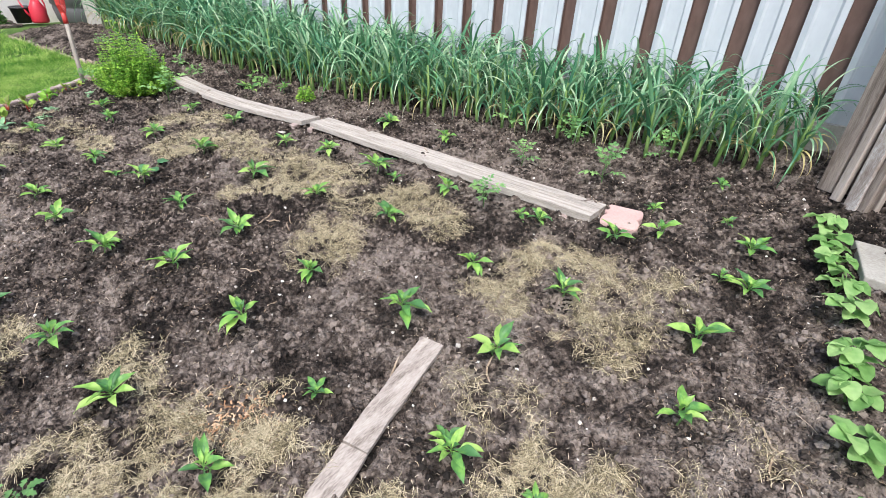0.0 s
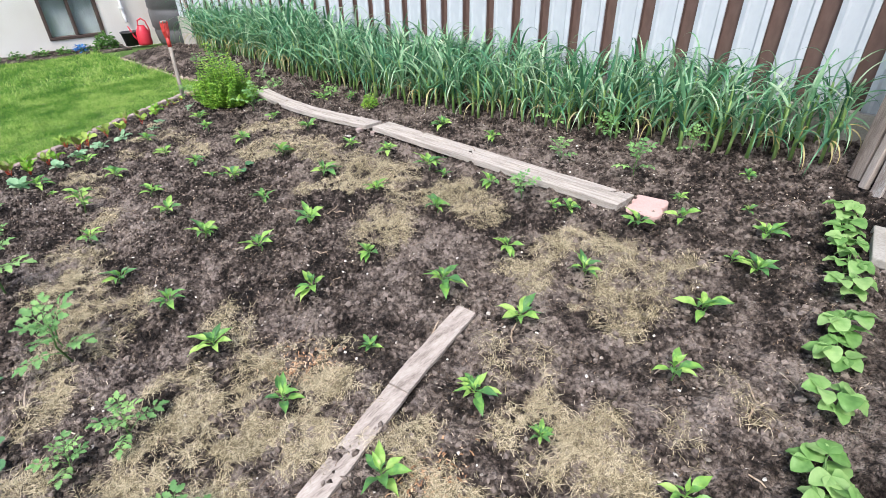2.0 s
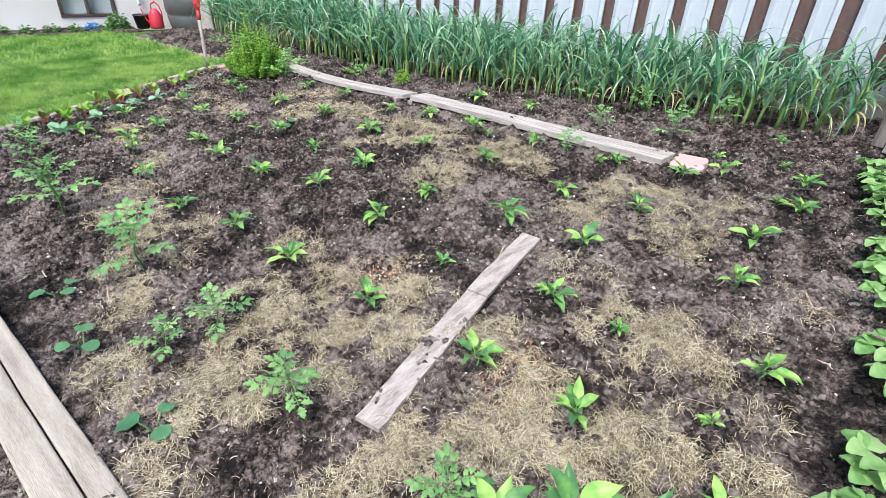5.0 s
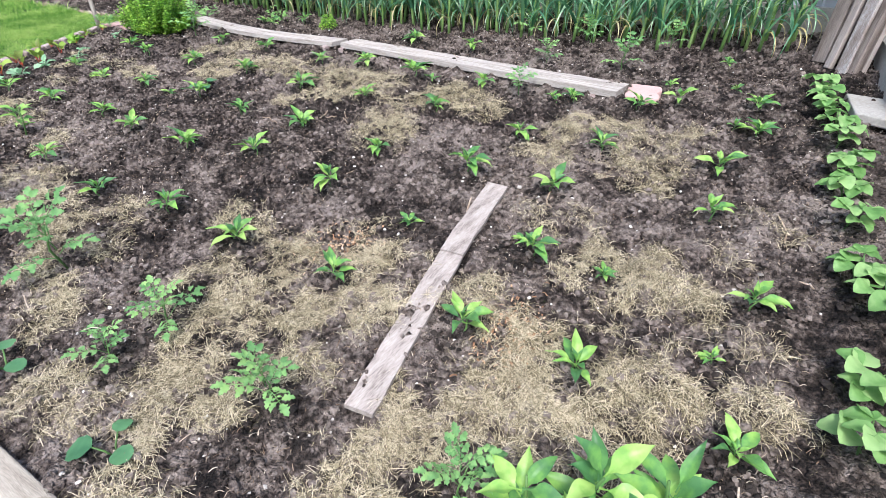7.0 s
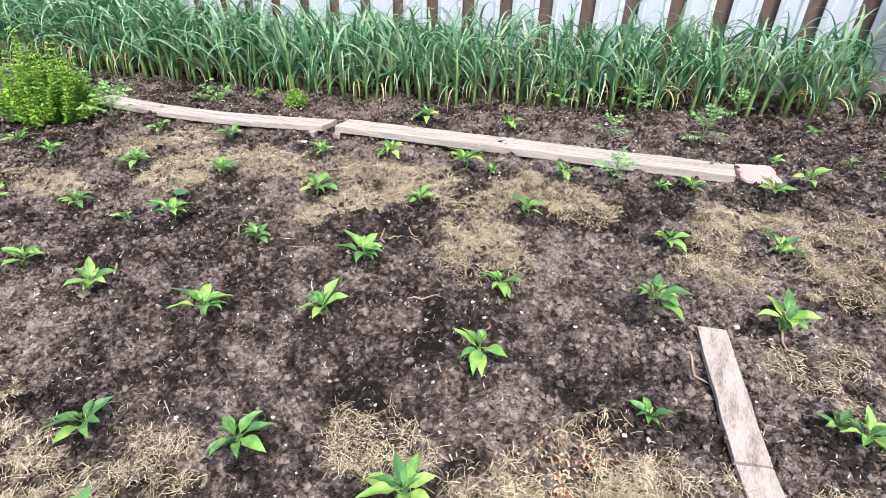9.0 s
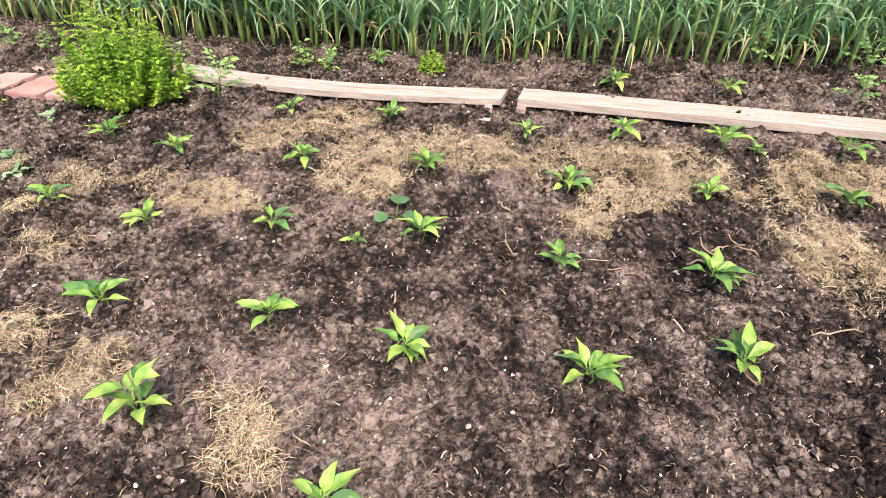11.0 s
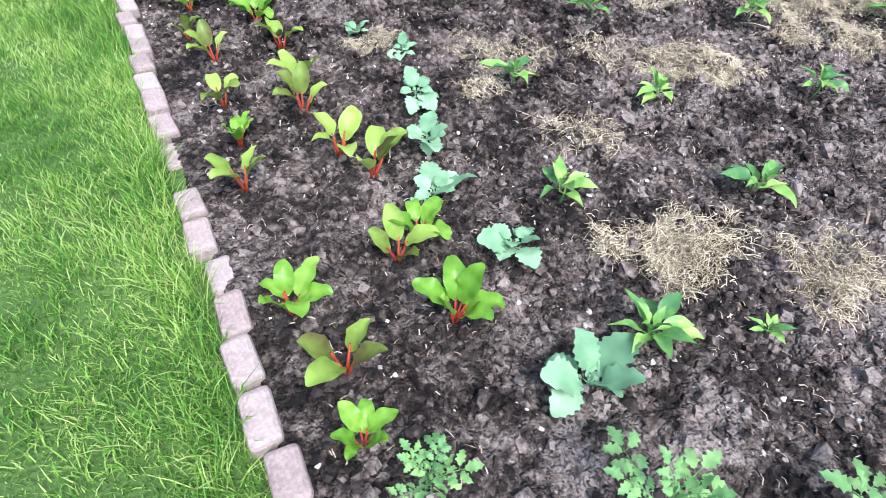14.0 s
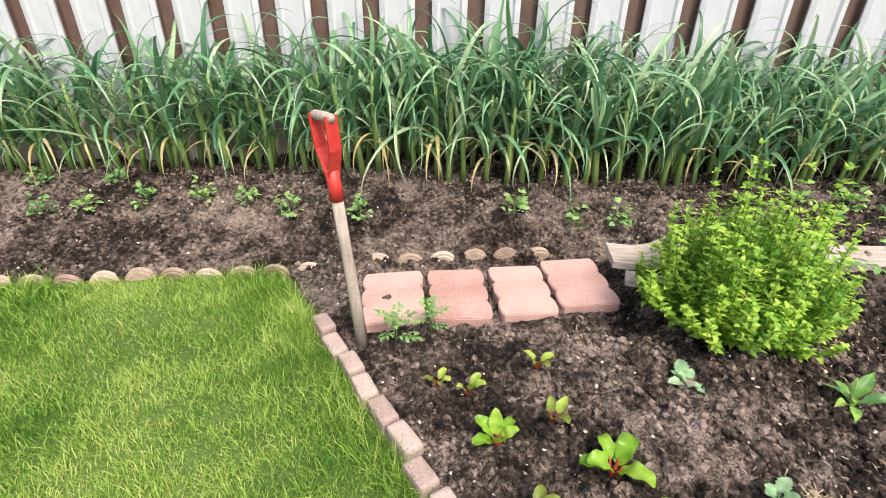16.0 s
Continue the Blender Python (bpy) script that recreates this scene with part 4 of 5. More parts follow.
rows_of("pepper", [(-0.06, 0.36), (0.63, 0.34), (1.02, 0.47), (1.2, 0.64), (1.61, 0.75), (1.69, 0.43), (0.55, -0.13), (-0.15, -0.08), (-0.74, -0.16), (-3.08, 0.16), (1, -0.54), (1.17, -1.03), (1.99, -0.86), (-1.82, -1.9), (-1.17, -1.87)], 1.0)
rows_of("pepper", [(-1.65, 0.22), (-2.46, 0.24), (-1.21, 0.95), (-0.56, 0.93), (-2.86, 1.04), (-3.43, 0.91), (-3.18, 0.85), (2.1, -1.47)], 1.0)
rows_of("pepper", [(0.47, 0.39), (1.56, 0.45), (1.29, 1.29), (1.06, 0.88), (1.44, 0.94), (0.57, -1.15), (1.47, -0.97), (1.95, -1.16), (-2.19, -0.88), (-3.07, -1.96), (-0.47, 0.29), (1.11, -0.99)], 0.6)
plant("tall", -2.48, -1.83, 0.9, 40)
for x, y, size, turn in ((1.69, -1.98, 1.0, 10), (1.85, -1.88, 1.1, 200), (2.0, -1.8, 1.1, 100), (1.9, -2.04, 1.15, 50)):
    plant("tall", x, y, size, turn)
plant("pepper", -3.38, -2.03, 1.2, 30)
rows_of("tomato", [(-1.65, -2.46), (-0.62, -2.26)], 1.3)
plant("tomato", -3.0, -2.43, 0.95)
rows_of("tomato", [(0.16, -2.16), (0.8, -2.15), (0.67, 1.03), (-0.35, 1.44)], 0.85)
rows_of("tomato", [(0.12, 0.92), (0.25, 1.37), (0.86, 1.43), (0.23, 0.37), (1.52, -2.03), (-3.45, -2.45)], 0.72)
rows_of("tomato", [(-3.87, -2.43), (0.15, -2.4), (-5.66, 0.03), (-5.51, 0.07), (-2.49, -2.41)], 0.6)
plant("tomato", -3.6, 0.17, 1.1)
rows_of("cuc", [(-0.15, -2.66), (0.53, -2.57), (-0.7, -2.66), (-2.1, -0.64)], 1.0)
rows_of("bean", [(1.84, 1.12), (1.89, 0.95), (1.95, 0.8), (1.99, 0.64), (2.04, 0.46), (2.1, 0.2), (2.14, 0.05), (2.18, -0.2), (2.26, -0.5), (2.34, -0.62), (2.36, -1.0), (2.38, -1.26)], 0.8)
plant("kale", -3.53, -2.16, 1.0, 60)
rows_of("kale", [(-3.71, -1.78), (-4.08, -1.13), (-4.01, -1.36), (-3.95, -1.61)], 0.72)
rows_of("kale", [(-4.18, -0.8), (-4.4, -0.65), (-4.55, -0.25)], 0.55)
plant("chard", -4.26, -2.04, 0.8)
plant("chard", -3.85, -2.03, 0.8)
plant("chard", -3.97, -1.78, 0.75)
rows_of("chard", [(-4.64, -1.4), (-4.01, -2.35), (-5.23, -0.47)], 0.62)
plant("chard", -4.87, -0.57, 0.85)
rows_of("beet", [(-4.54, -1.62), (-4.15, -1.55), (-4.28, -1.45), (-4.09, -2.18), (-4.47, -1.22), (-4.78, -1.19), (-4.53, -1.05), (-4.92, -0.92), (-4.69, -0.79), (-4.02, -1.85)], 0.92)
rows_of("beet", [(-5.12, -0.73), (-5.08, -0.18), (-5.04, -0.39), (-5.34, -0.27), (-5.46, -0.18)], 0.6)


# ---- oregano bush ----
def build_bush():
    r = random.Random(4)
    root = tagged(new("oregano_bush"), "dense bright green oregano bush beside the boards", "bush")
    z0 = ground_z(-4.25, 0.12)
    root.matrix_basis = pose(-4.25, 0.12, z0)
    stems, leaves = [], []
    for i in range(250):
        a, q = r.uniform(0, 2 * math.pi), math.sqrt(r.random())
        rad = 0.4 * q
        tall = r.choice((0.6, 0.8, 0.95, 1.0, 1.15, 1.45))
        top = Vector((rad * math.cos(a) + r.uniform(-0.05, 0.05), rad * math.sin(a) * 0.9 + r.uniform(-0.05, 0.05), (0.5 - 0.3 * q ** 2) * tall * r.uniform(0.9, 1.1)))
        base = Vector((top.x * 0.45, top.y * 0.45, 0))
        mid = (base + top) / 2 + Vector((top.x * 0.16 + r.uniform(-0.03, 0.03), top.y * 0.16 + r.uniform(-0.03, 0.03), -0.01))
        stems.append(tube_data([base, mid, top], [0.003, 0.0025, 0.0012], 3))
        n = r.randint(11, 16)
        for k in range(n):
            s = 0.12 + 0.88 * k / (n - 1)
            p = base.lerp(mid, s * 2) if s < 0.5 else mid.lerp(top, s * 2 - 1)
            for w in range(4 if s > 0.5 else 3):
                m4 = Matrix.Translation(p) @ Euler((r.uniform(-0.5, 0.5), r.uniform(-0.9, 0.1), k * 0.8 + w * 1.7 + r.uniform(-0.4, 0.4))).to_matrix().to_4x4()
                size = r.uniform(0.028, 0.052) * (1.15 - 0.5 * s)
                leaves.append(leaf_data(size, size * 0.27, ovate, 0.45, 0.8, 0.35, 0, 1, 3, 2, 0, m4))
    v, f = merged(stems)
    child("stem", mesh_of("stem", v, f, L_PEPPERSTEM), root)
    v, f = merged(leaves)
    child("foliage", mesh_of("foliage", v, f, L_BUSH, True), root)


def small_clump(name, x, y, r0, h, n, material, label, category, group, seed, leaf=0.02, shape=ovate, z=None):
    r = random.Random(seed)
    chunks = []
    for i in range(n):
        a, b = r.uniform(0, 2 * math.pi), math.sqrt(r.random())
        p = Vector((r0 * b * math.cos(a), r0 * b * math.sin(a), h * r.uniform(0.2, 1.0) * math.sqrt(max(0.05, 1 - b * b))))
        m4 = Matrix.Translation(p) @ Euler((r.uniform(-0.6, 0.6), r.uniform(-0.9, 0.3), a + r.uniform(-0.8, 0.8))).to_matrix().to_4x4()
        chunks.append(leaf_data(leaf * r.uniform(0.7, 1.3), leaf * 0.4, shape, 0.4, 0.8, 0.25, 0, 1, 3, 2, 0, m4))
    root = tagged(new(name), label, category, group)
    root.matrix_basis = pose(x, y, soil_z(x, y) if z is None else z)
    v, f = merged(chunks)
    child("foliage", mesh_of("foliage", v, f, material, True), root)
    v, f = tube_data([(0, 0, -0.03), (0, 0, h * 0.6)], [0.006, 0.003], 5)
    child("stem", mesh_of("stem", v, f, L_PEPPERSTEM), root)


build_bush()
small_clump("round_herb", -2.45, 1.0, 0.085, 0.14, 420, L_BUSH, "tight round bright green herb cushion", "herb", "", 3, 0.022)
for k, (x, y) in enumerate([(-8.34, 1.42), (-7.79, 1.44), (-8.02, 1.03), (-7.74, 1.06), (-7.39, 1.13), (-7.04, 1.18), (-6.75, 1.19), (-6.46, 1.06), (-6.01, 1.02), (-5.11, 0.97), (-4.75, 0.94), (-4.52, 0.94), (-3.27, 1.04), (-3.51, 1.1)]):
    small_clump("herb_seedling", x, y, 0.055, 0.15, 26, L_TOMATO, "small green herb seedling in dark soil", "seedling", "seedlings in the back bed", 20 + k, 0.045)
for k in range(16):
    y = -6.6 + 0.45 * k
    small_clump("low_flower", -12.9 + rnd.uniform(-0.2, 0.15), y, 0.14, 0.16, 60, L_HERB, "low green plant at the house wall", "flower", "low plants along the house", 60 + k, 0.07, z=lawn_z(-12.9) + 0.06)
small_clump("small_shrub", -12.9, 0.6, 0.24, 0.42, 420, L_HERB, "small rounded dark green shrub by the house", "shrub", "", 91, 0.07, z=lawn_z(-12.9) + 0.03)
small_clump("blue_flowers", -12.75, 0.02, 0.13, 0.22, 90, L_BLUE, "cluster of bright blue flowers by the house", "flowers", "", 92, 0.06, z=lawn_z(-12.8) + 0.06)


for k, (x, y, r0, h) in enumerate(((2.95, 2.3, 0.5, 1.3), (3.05, 1.5, 0.5, 1.1), (3.2, 0.7, 0.5, 1.2), (3.2, -0.2, 0.5, 1.0), (3.7, 1.9, 0.7, 1.7))):
    small_clump("neighbour_shrub", x, y, r0, h, 1100, L_HERB, "leafy green shrub behind the wire fence", "shrub", "shrubs behind the wire fence", 130 + k, 0.085, z=0.28)


# ---- garlic bed ----
def garlic_leaf(length, width, up, droop, seed, twist, power):
    return mesh_of("garlic_leaf", *leaf_data(length, width, strap, up, droop, 0.4, 0.0, 1, 12, 2, seed, None, twist, power), L_GARLIC, True)


GARLIC_LEAVES = [garlic_leaf(0.4 + 0.035 * (i % 6), 0.0115 + 0.0011 * (i % 4), 1.05 + 0.09 * (i % 5), 0.8 + 0.5 * (i % 6), i, 0.4 * ((i % 3) - 1), 1.0 + 0.8 * (i % 4)) for i in range(12)]
GARLIC_DRY = [mesh_of("dry_leaf", *leaf_data(0.26, 0.007, strap, 0.9, 2.6 + 0.4 * i, 0.4, 0, 1, 9, 2, i, None, 0.5), L_YELLOW, True) for i in range(2)]
GARLIC_STALK = mesh_of("stalk", *tube_data([(0, 0, -0.03), (0, 0, 0.08), (0.005, 0.003, 0.22), (0, 0, 0.36)], [0.0125, 0.0115, 0.01, 0.006], 7), L_STALK, True)


def make_garlic(seed):
    r = random.Random(seed)
    root = new("garlic_plant")
    child("stalk", GARLIC_STALK, root, None, "pale green stalk")
    for i in range(9):
        z = 0.08 + 0.032 * i
        child("leaf", r.choice(GARLIC_LEAVES), root, pose(0, 0, z, r.uniform(-16, 16), -r.uniform(-12, 14), (i % 2) * 180 + r.uniform(-50, 50)) @ Matrix.Scale(r.uniform(0.7, 1.08) * (1.0 - 0.025 * i), 4))
    for i in range(2):
        child("leaf", GARLIC_LEAVES[r.choice((4, 5, 9))], root, pose(0, 0, 0.07 + 0.05 * i, 0, 0, r.uniform(0, 360)) @ Matrix.Scale(r.uniform(0.55, 0.8), 4))
    for i in range(r.choice((1, 1, 2, 2))):
        child("dry_leaf", r.choice(GARLIC_DRY), root, pose(0, 0, 0.1 + 0.05 * r.random(), 0, 0, r.uniform(0, 360)), "yellowed dry leaf")
    return tagged(root, "tall garlic plant with long arching blue-green leaves", "garlic", "garlic plants along the fence")


MAKERS["garlic"] = (make_garlic, 7)


def garlic_front(x):
    table = [(-9.5, 1.6), (-6.9, 1.62), (-5.8, 1.5), (-4.6, 1.3), (-3.6, 1.3), (-2.0, 1.25), (0.0, 1.5), (1.3, 1.6), (1.7, 1.8)]
    for (xa, ya), (xb, yb) in zip(table, table[1:]):
        if xa <= x <= xb:
            return ya + (yb - ya) * (x - xa) / (xb - xa)
    return 1.75


n_garlic = 0
x = -9.4
while x < 1.6:
    y = garlic_front(x) + rnd.uniform(-0.03, 0.05)
    while y < fence_y(x) - 0.07 and n_garlic < 420:
        size = 1.1 + 0.26 * min(1, max(0, (-1.0 - x) / 3)) + 0.34 * min(1, max(0, (-3.8 - x) / 1.5)) + rnd.uniform(-0.15, 0.12)
        plant("garlic", x + rnd.uniform(-0.04, 0.04), y, size)
        n_garlic += 1
        y += rnd.uniform(0.13, 0.18)
    x += 0.115


# ---- loose matter: clods, pebbles, chips, straw, grass ----
def on_slab(x, y):
    """On the row of red slabs, which lies free of soil."""
    return -5.9 < x < -4.6 and abs(y - 0.42 - 0.2 * (x + 5.25)) < 0.26


def scatter_rocks(name, count, low, high, material, label, category, flat=0.7, area=(-8.6, 2.2, -2.72, 2.0)):
    octa = np.array([(1, 0, 0), (-1, 0, 0), (0, 1, 0), (0, -1, 0), (0, 0, 1), (0, 0, -1), (0.7, 0.7, 0.35), (-0.7, 0.7, 0.3), (-0.7, -0.7, 0.35), (0.7, -0.7, 0.3)], float)
    tris = [(4, 0, 6), (4, 6, 2), (4, 2, 7), (4, 7, 1), (4, 1, 8), (4, 8, 3), (4, 3, 9), (4, 9, 0), (5, 6, 0), (5, 2, 6), (5, 7, 2), (5, 1, 7), (5, 8, 1), (5, 3, 8), (5, 9, 3), (5, 0, 9)]
    V, Fc = [], []
    made = 0
    while made < count:
        x, y = rng.uniform(area[0], area[1]), rng.uniform(area[2], area[3])
        if bed_edge(x, y) < 0.06 or on_slab(x, y):
            continue
        s = low + (high - low) * rng.random() ** 3.0
        a = rng.uniform(0, 6.28)
        c, sn = math.cos(a), math.sin(a)
        q, _ = np.linalg.qr(rng.normal(size=(3, 3)))
        if np.linalg.det(q) < 0:
            q[:, 0] = -q[:, 0]
        pts = (octa * rng.uniform(0.65, 1.15, (10, 1))) @ q * np.array([s, s * rng.uniform(0.65, 1.0), s * flat])
        z = soil_z(x, y) + s * flat * rng.uniform(0.1, 0.6)
        o = len(V)
        V += [(x + p[0] * c - p[1] * sn, y + p[0] * sn + p[1] * c, z + p[2]) for p in pts]
        Fc += [(i + o, j + o, k + o) for i, j, k in tris]
        made += 1
    tagged(new(name, mesh_of(name, V, Fc, material)), label, category, kind="stuff")


scatter_rocks("soil_clods", 46000, 0.0035, 0.024, CLOD, "crumbly brown soil clods over the bed", "soil", flat=0.85)
scatter_rocks("soil_lumps", 1100, 0.012, 0.034, CLOD, "larger lumps of dry soil near the lawn", "soil", 0.8, (-5.4, -1.0, -2.75, 0.0))
scatter_rocks("pebbles", 6500, 0.002, 0.0115, PEBBLE, "tiny pale pebbles strewn in the soil", "pebbles")


def strands(name, placer, count, length, width, lift, material, label, category):
    V, Fc = [], []
    for _ in range(count):
        x, y = placer()
        L, w, a = rng.uniform(*length), rng.uniform(*width) / 2, rng.uniform(0, 6.28)
        bend, z = rng.normal(0, 0.25), soil_z(x, y) + rng.uniform(*lift) * (0.6 + 1.4 * max(0, noise.noise(Vector((x * 9, y * 9, 2)))))
        tilt = rng.uniform(-0.25, 0.3)
        o = len(V)
        px, py = x, y
        for i in range(3):
            ang = a + bend * (i - 1)
            if i:
                px += math.cos(ang) * L / 2
                py += math.sin(ang) * L / 2
            nx, ny = -math.sin(ang) * w, math.cos(ang) * w
            zz = z + tilt * L * (i - 1) / 2 + (0.006 if i == 1 else 0)
            V += [(px + nx, py + ny, zz + w * 0.4), (px - nx, py - ny, zz)]
        Fc += [(o, o + 1, o + 3, o + 2), (o + 2, o + 3, o + 5, o + 4)]
    return tagged(new(name, mesh_of(name, V, Fc, material)), label, category, kind="stuff")


PATCHES = [(-0.22, 0.16, 0.19), (-0.41, -0.09, 0.19), (0.07, 0.11, 0.19), (-0.3, -0.39, 0.19), (-0.21, -0.55, 0.19), (0.85, 0.16, 0.19), (0.76, -0.03, 0.19), (0.79, -0.21, 0.19), (1.09, 0.18, 0.19), (1.32, 0.24, 0.19), (1.29, -0.02, 0.19), (1.31, -0.2, 0.19), (-0.23, -1.54, 0.19), (1.15, -0.75, 0.19), (0.42, -1.49, 0.19)]
PATCHES += [(-1.48, -2.05, 0.14), (-0.94, -2.16, 0.14), (-1.43, -2.3, 0.14), (-0.6, -2.09, 0.14)]
PATCHES += [(0.51, -1.34, 0.19), (0.1, -1.91, 0.19), (0.18, -2.07, 0.19), (0.38, -1.83, 0.19), (0.28, -1.61, 0.19), (0.76, -1.44, 0.19), (0.74, -1.64, 0.19), (0.63, -1.78, 0.19), (0.55, -1.93, 0.19), (-1.36, -2.19, 0.19), (-0.98, -2.18, 0.19), (-0.35, -2.42, 0.19), (0.14, -2.59, 0.19), (0.45, -2.42, 0.19), (0.46, -2.23, 0.19)]
PATCHES += [(1.41, -0.98, 0.19), (1.51, -0.85, 0.19), (1.71, -0.83, 0.19), (1.73, -0.94, 0.19), (1.19, -1.36, 0.19), (1.96, -0.32, 0.13), (1.85, -0.62, 0.12), (2.05, -1.0, 0.12), (1.35, -1.41, 0.19), (1.47, -1.4, 0.19), (1.38, -1.57, 0.19), (1.52, -1.57, 0.19), (1.38, -1.74, 0.19), (1.26, -1.88, 0.19), (1.33, -1.96, 0.19), (1.79, -1.29, 0.19), (1.87, -1.37, 0.19), (2.07, -1.31, 0.19)]
PATCHES += [(1.68, -1.72, 0.19), (1.77, -1.57, 0.19), (1.24, -2.08, 0.19), (0.68, -1.98, 0.19), (0.58, -2.22, 0.19), (0.54, -2.44, 0.19), (0.72, -2.64, 0.19), (1.26, -2.22, 0.19), (-3.34, -1.7, 0.13), (-3.17, -1.65, 0.12), (-3.25, -1.79, 0.1), (-2.82, -1.7, 0.13), (-2.75, -1.78, 0.08), (-3.49, -1.23, 0.15), (-3.04, -0.74, 0.17)]
PATCHES += [(-2.89, -0.74, 0.11), (-3.38, -0.68, 0.12), (-3.8, -0.75, 0.18), (-4.33, -0.73, 0.1), (-2.12, -1.83, 0.11), (-2.29, -1.66, 0.1), (-2.39, -0.43, 0.17), (-2.44, -0.15, 0.22), (-2.76, 0.15, 0.21), (-2.11, 0, 0.22), (-2.23, -0.2, 0.17), (-1.82, 0, 0.22), (-1.44, -0.01, 0.24), (-1.69, -1.96, 0.15), (-1.86, -2.11, 0.1), (-1.12, 0.04, 0.22), (-0.89, 0.12, 0.22), (-0.22, 0.12, 0.2), (-0.28, -0.44, 0.16), (-1.11, -0.22, 0.17), (-1.25, -0.45, 0.12)]
PATCHES += [(-2.15, -1.73, 0.1), (-1.13, -2.07, 0.17), (-0.88, -1.88, 0.15), (-0.44, -2.32, 0.15), (-0.72, -2.36, 0.17), (-3.83, -1.07, 0.1), (-2.87, -1.82, 0.09)]
PATCHES += [(-0.79, -0.06, 0.15), (-3.1, -0.08, 0.19)]
THIN = {(1.96, -0.32), (1.85, -0.62), (2.05, -1.0), (1.15, -0.75), (-0.21, -0.55), (-0.41, -0.09), (-3.49, -1.23), (-2.75, -1.78), (-2.29, -1.66), (-3.38, -0.68), (-3.8, -0.75)}


NEAR = {}
for px, py in SPOTS:
    if py < 1.2:
        for gx in range(-1, 2):
            for gy in range(-1, 2):
                NEAR.setdefault((int(px // 0.15) + gx, int(py // 0.15) + gy), []).append((px, py))


def by_plant(x, y, reach):
    return any((x - px) ** 2 + (y - py) ** 2 < reach ** 2 for px, py in NEAR.get((int(x // 0.15), int(y // 0.15)), ()))


def on_patch():
    while True:
        cx, cy, wide = PATCHES[rng.integers(len(PATCHES))]
        if rng.random() > (wide / 0.2) ** 2 * (1.35 if cx < 0.2 and cy > -1.0 else 1.0) or ((cx, cy) in THIN and rng.random() < 0.6):
            continue
        wide *= 1.12
        a, r = rng.uniform(0, 6.28), wide * math.sqrt(rng.random())
        x, y = cx + r * math.cos(a) * 1.15, cy + r * math.sin(a) * 0.85
        if noise.noise(Vector((x * 6, y * 6, 4))) + 0.95 * noise.noise(Vector((x * 19, y * 19, 8))) + rng.uniform(-0.2, 0.2) > 0.7 * (r / wide) ** 2 - (0.6 if cx < 0.2 and cy > -1.0 else 0.42 if cx < -1.6 else 0.24) and not by_plant(x, y, rng.uniform(0.05, 0.1)):
            return x, y


def on_bed():
    while True:
        x, y = rng.uniform(-4.9, 2.3), rng.uniform(-2.7, 1.4)
        if bed_edge(x, y) > 0.08 and noise.noise(Vector((x * 1.6, y * 1.6, 9))) > -0.25:
            return x, y


def damp_crumbs():
    """Dark watered crumbs round each plant."""
    for _ in range(70):
        for px, py in SPOTS:
            if py < 1.2 and bed_edge(px, py) > 0.1:
                a, d = rng.uniform(0, 6.28), 0.115 * math.sqrt(rng.random())
                yield px + d * math.cos(a), py + d * math.sin(a)


def damp_soil():
    V, Fc = [], []
    ring = np.array([(1, 0, 0.1), (0.5, 0.87, -0.1), (-0.5, 0.87, 0.1), (-1, 0, -0.1), (-0.5, -0.87, 0.1), (0.5, -0.87, -0.1), (0.1, 0.1, 0.8)])
    for x, y in damp_crumbs():
        size = 0.005 + 0.014 * rng.random() ** 2.5
        a = rng.uniform(0, 6.28)
        c, sn = math.cos(a) * size, math.sin(a) * size
        z, o = soil_z(x, y) + size * 0.35, len(V)
        V += [(x + p[0] * c - p[1] * sn, y + p[0] * sn + p[1] * c, z + p[2] * size) for p in ring * rng.uniform(0.7, 1.2, (7, 1))]
        Fc += [(o + i, o + (i + 1) % 6, o + 6) for i in range(6)]
    tagged(new("damp_soil", mesh_of("damp_soil", V, Fc, DAMP)), "dark damp soil crumbs around the watered plants", "soil", kind="stuff")


damp_soil()
strands("straw_mulch", on_patch, 168000, (0.012, 0.055), (0.0008, 0.0019), (0.003, 0.022), STRAW, "patches of pale dry straw mulch on the soil", "straw")
strands("straw_bits", on_bed, 14500, (0.006, 0.03), (0.0012, 0.0034), (0.002, 0.01), CHIP, "scattered dry straw and wood bits on the soil", "straw")
def on_shavings():
    cx, cy = ((0.42, -1.36), (0.36, -1.48), (1.3, -1.36), (1.32, -1.5))[rng.integers(4)]
    return cx + rng.normal(0, 0.075), cy + rng.normal(0, 0.06)


strands("wood_shavings", on_shavings, 420, (0.008, 0.03), (0.003, 0.008), (0.006, 0.02), SHAVING, "orange-brown wood shavings mixed into the straw", "shavings")
strands("bark_sticks", on_bed, 150, (0.04, 0.13), (0.003, 0.006), (0.008, 0.016), CHIP, "loose pale sticks on the soil", "sticks")


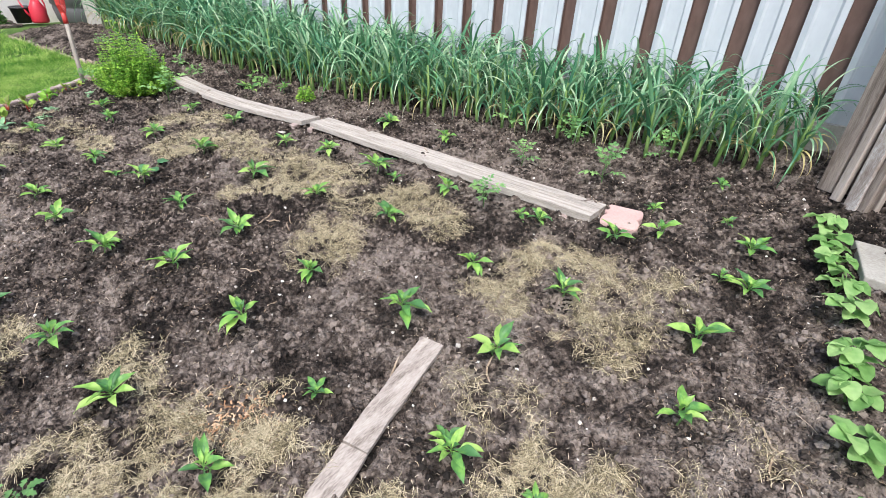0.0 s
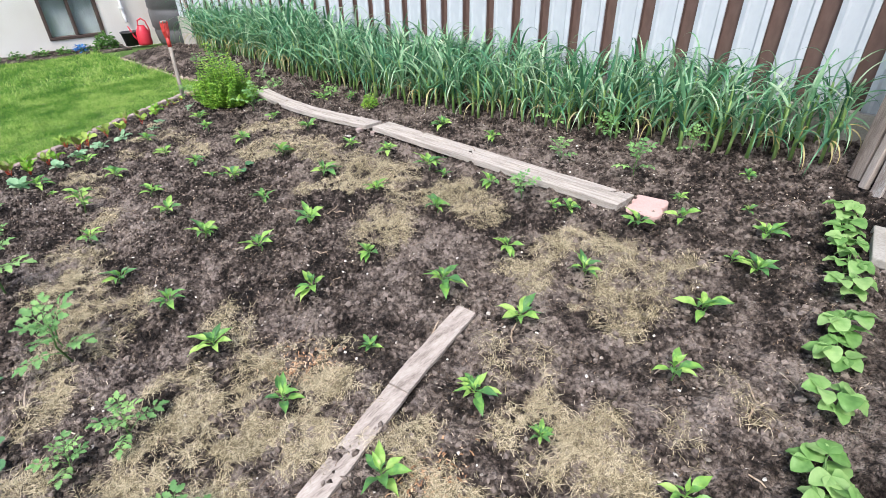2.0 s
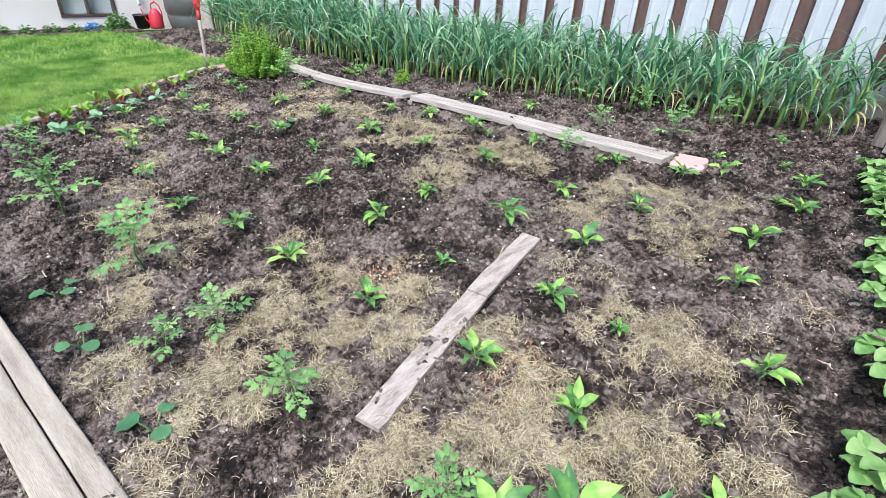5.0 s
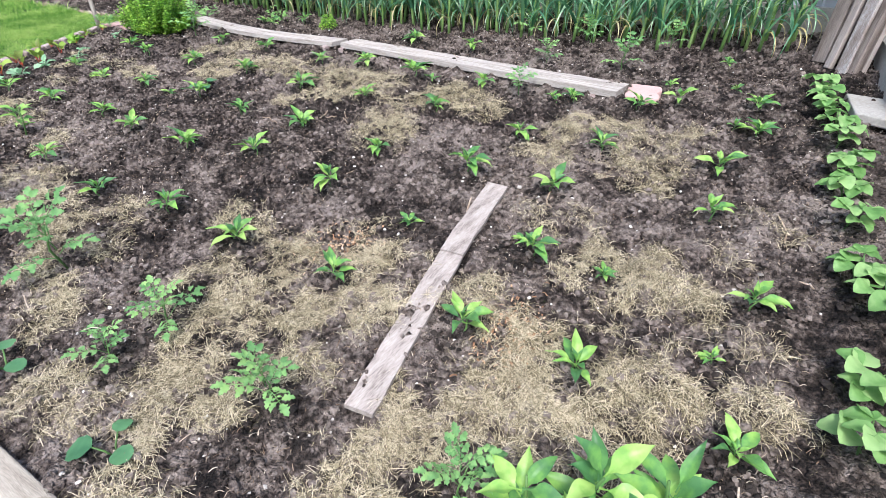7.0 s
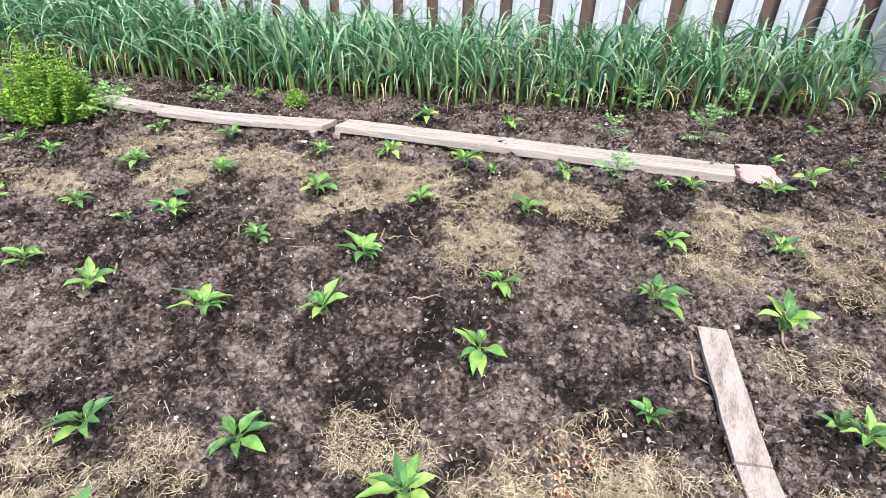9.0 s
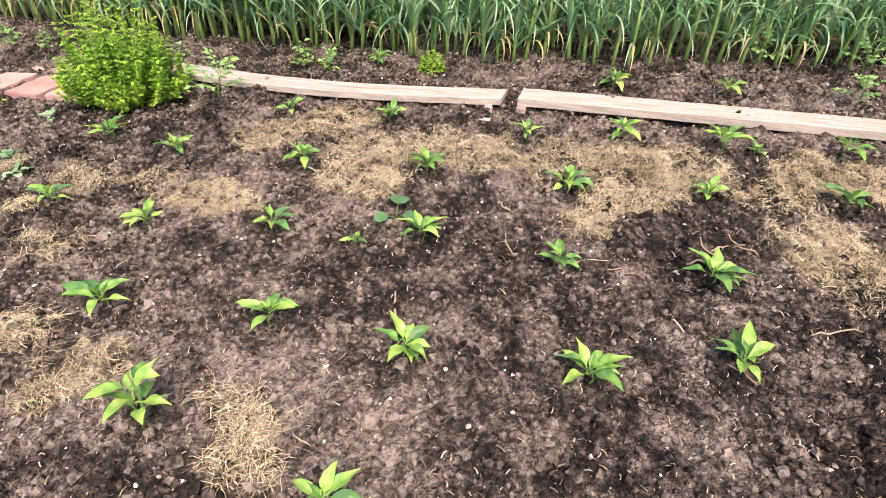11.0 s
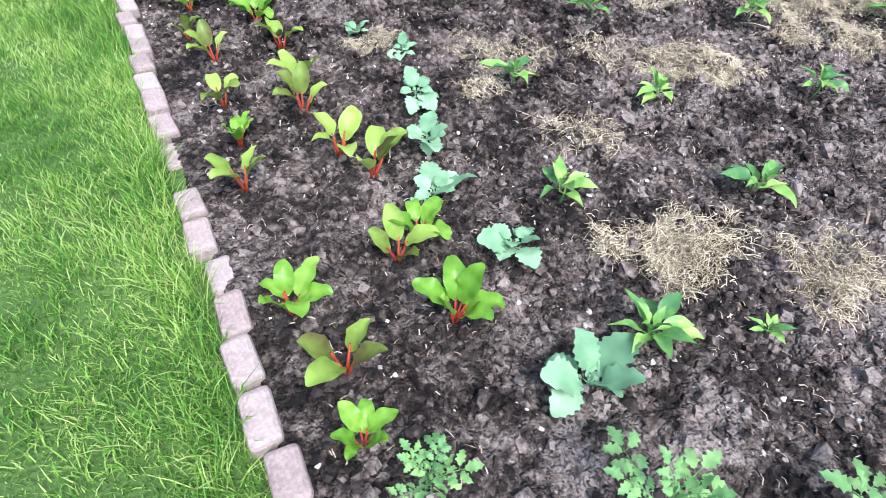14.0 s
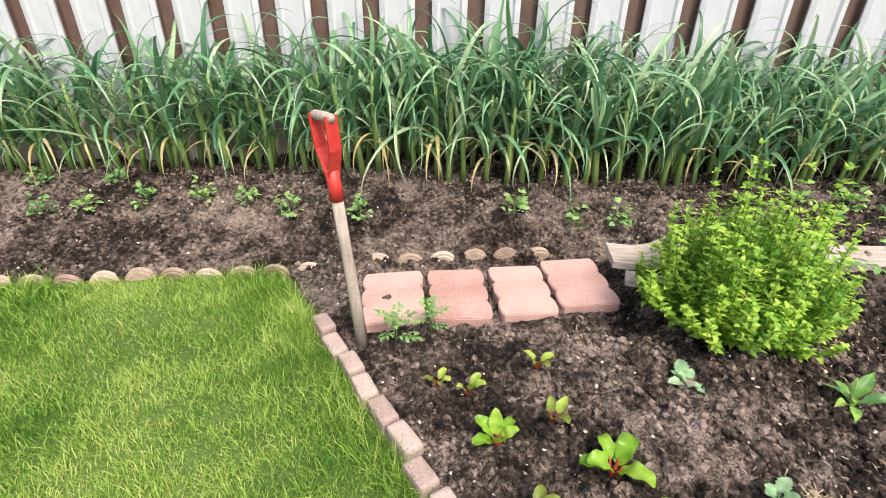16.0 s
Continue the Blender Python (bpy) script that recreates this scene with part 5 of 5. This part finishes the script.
def grass_blades():
    def blades(n, x0, x1, y0, y1, hl, hh, w):
        x, y = rng.uniform(x0, x1, n), rng.uniform(y0, y1, n)
        e = np.maximum((x + 6.02) * 0.814 + (y - 0.18) * 0.582, y - (0.44 + 0.15 * np.maximum(0, x + 7.75) - 0.03 * np.maximum(0, -7.75 - x)))
        keep = (e < -0.035) & (x > -12.55)
        x, y = x[keep], y[keep]
        k = len(x)
        z = -0.17 - 0.005 * np.maximum(0, -5.3 - x) ** 2 - 0.005
        tuft = 1.05 + 0.5 * np.sin(x * 13 + 3 * np.sin(y * 7)) * np.sin(y * 15 + 2 * np.sin(x * 9)) + 0.25 * np.sin(x * 4 + y * 3)
        tuft *= 1 + 0.55 * (e[keep] > -0.17)
        h, a, lean = tuft * rng.uniform(hl, hh, k) * rng.uniform(0.7, 1.35, k), rng.uniform(0, 6.28, k), rng.uniform(0.1, 1.2, k)
        b = rng.uniform(0, 6.28, k)
        dx, dy = np.cos(a) * h * lean, np.sin(a) * h * lean
        wx, wy = np.cos(b) * w / 2, np.sin(b) * w / 2
        V = np.stack([np.stack([x - wx, y - wy, z], 1), np.stack([x + wx, y + wy, z], 1), np.stack([x + dx * 0.4 + wx * 0.8, y + dy * 0.4 + wy * 0.8, z + h * 0.6], 1), np.stack([x + dx * 0.4 - wx * 0.8, y + dy * 0.4 - wy * 0.8, z + h * 0.6], 1), np.stack([x + dx, y + dy, z + h * 0.95], 1)], 1).reshape(-1, 3)
        return V, k

    sets = [blades(245000, -8.0, -4.0, -2.9, 1.0, 0.018, 0.047, 0.0034), blades(60000, -12.6, -7.5, -5.5, 1.0, 0.03, 0.065, 0.009)]
    V = np.concatenate([s[0] for s in sets])
    k = sum(s[1] for s in sets)
    o = np.arange(k)[:, None] * 5
    faces = (o + np.array([[0, 1, 2, 3]])).tolist() + (o + np.array([[3, 2, 4]])).tolist()
    tagged(new("grass", mesh_of("grass", V.tolist(), faces, GRASS)), "fresh green mown lawn grass", "grass", kind="stuff")


grass_blades()


# ---- sticks and dry stalks on the soil ----
def stick(x, y, length, rz, r0, label="pale dry stick lying on the soil", bend=0.12):
    c, sn = math.cos(radians(rz)), math.sin(radians(rz))
    pts = []
    for i in range(6):
        u = i / 5 - 0.5
        off = bend * length * (math.cos(u * 3.0) - 0.5) + 0.006 * noise.noise(Vector((x * 7, u * 5, y)))
        px, py = x + c * u * length - sn * off, y + sn * u * length + c * off
        pts.append((px, py, soil_z(px, py) + r0 * 0.9 + 0.004))
    v, f = tube_data(pts, [r0 * q for q in (0.7, 0.95, 1.0, 0.95, 0.85, 0.5)], 6)
    tagged(new("stick", mesh_of("stick", v, f, CHIP, True)), label, "stick", "sticks on the soil")


for x, y, length, rz, r0 in ((-0.65, -0.43, 0.09, 150, 0.003), (-0.76, -0.54, 0.15, 120, 0.0047), (-0.81, -0.63, 0.08, 10, 0.0057), (-0.61, -0.48, 0.11, 150, 0.0033), (-1.56, -0.68, 0.16, 120, 0.0044), (-1.63, -0.45, 0.12, 120, 0.0047), (-1.99, -1.73, 0.08, 165, 0.003), (-1.89, -1.17, 0.15, 120, 0.0051), (-1.09, -0.74, 0.13, 10, 0.0031), (-0.37, -0.87, 0.16, 10, 0.0036), (-0.06, -0.96, 0.07, 80, 0.0042), (0.71, -0.86, 0.13, 120, 0.005), (1.02, -0.61, 0.15, 120, 0.005), (0.15, -1.55, 0.12, 35, 0.0056), (-0.72, -0.51, 0.08, 35, 0.0042), (2.11, -0.61, 0.09, 165, 0.004), (2.01, -0.34, 0.13, 80, 0.004), (1.98, -0.28, 0.15, 150, 0.0037)):
    stick(x, y, length, rz, r0)


# ---- single odd pieces on the soil ----
small_block("white_stone", 0.84, -0.6, 0.022, 0.016, 0.014, 30, PEBBLE, "small white stone at the plank's end", "stone", lift=0.012, bevel=0.004)
small_block("white_stone", -1.92, 0.36, 0.07, 0.03, 0.012, 10, PEBBLE, "flat white stone chip before the boards", "stone", lift=0.01, bevel=0.004)
small_block("white_stone", 0.0, -2.6, 0.03, 0.02, 0.01, 60, PEBBLE, "small white chip on the soil", "stone", lift=0.012, bevel=0.003)
small_block("soil_lump", -2.3, -1.9, 0.05, 0.04, 0.03, 40, CLOD, "hard brown lump of soil", "soil lump", lift=0.0, bevel=0.012)
small_block("soil_lump", -2.15, -1.95, 0.035, 0.03, 0.025, 10, CLOD, "hard brown lump of soil", "soil lump", lift=0.0, bevel=0.01)
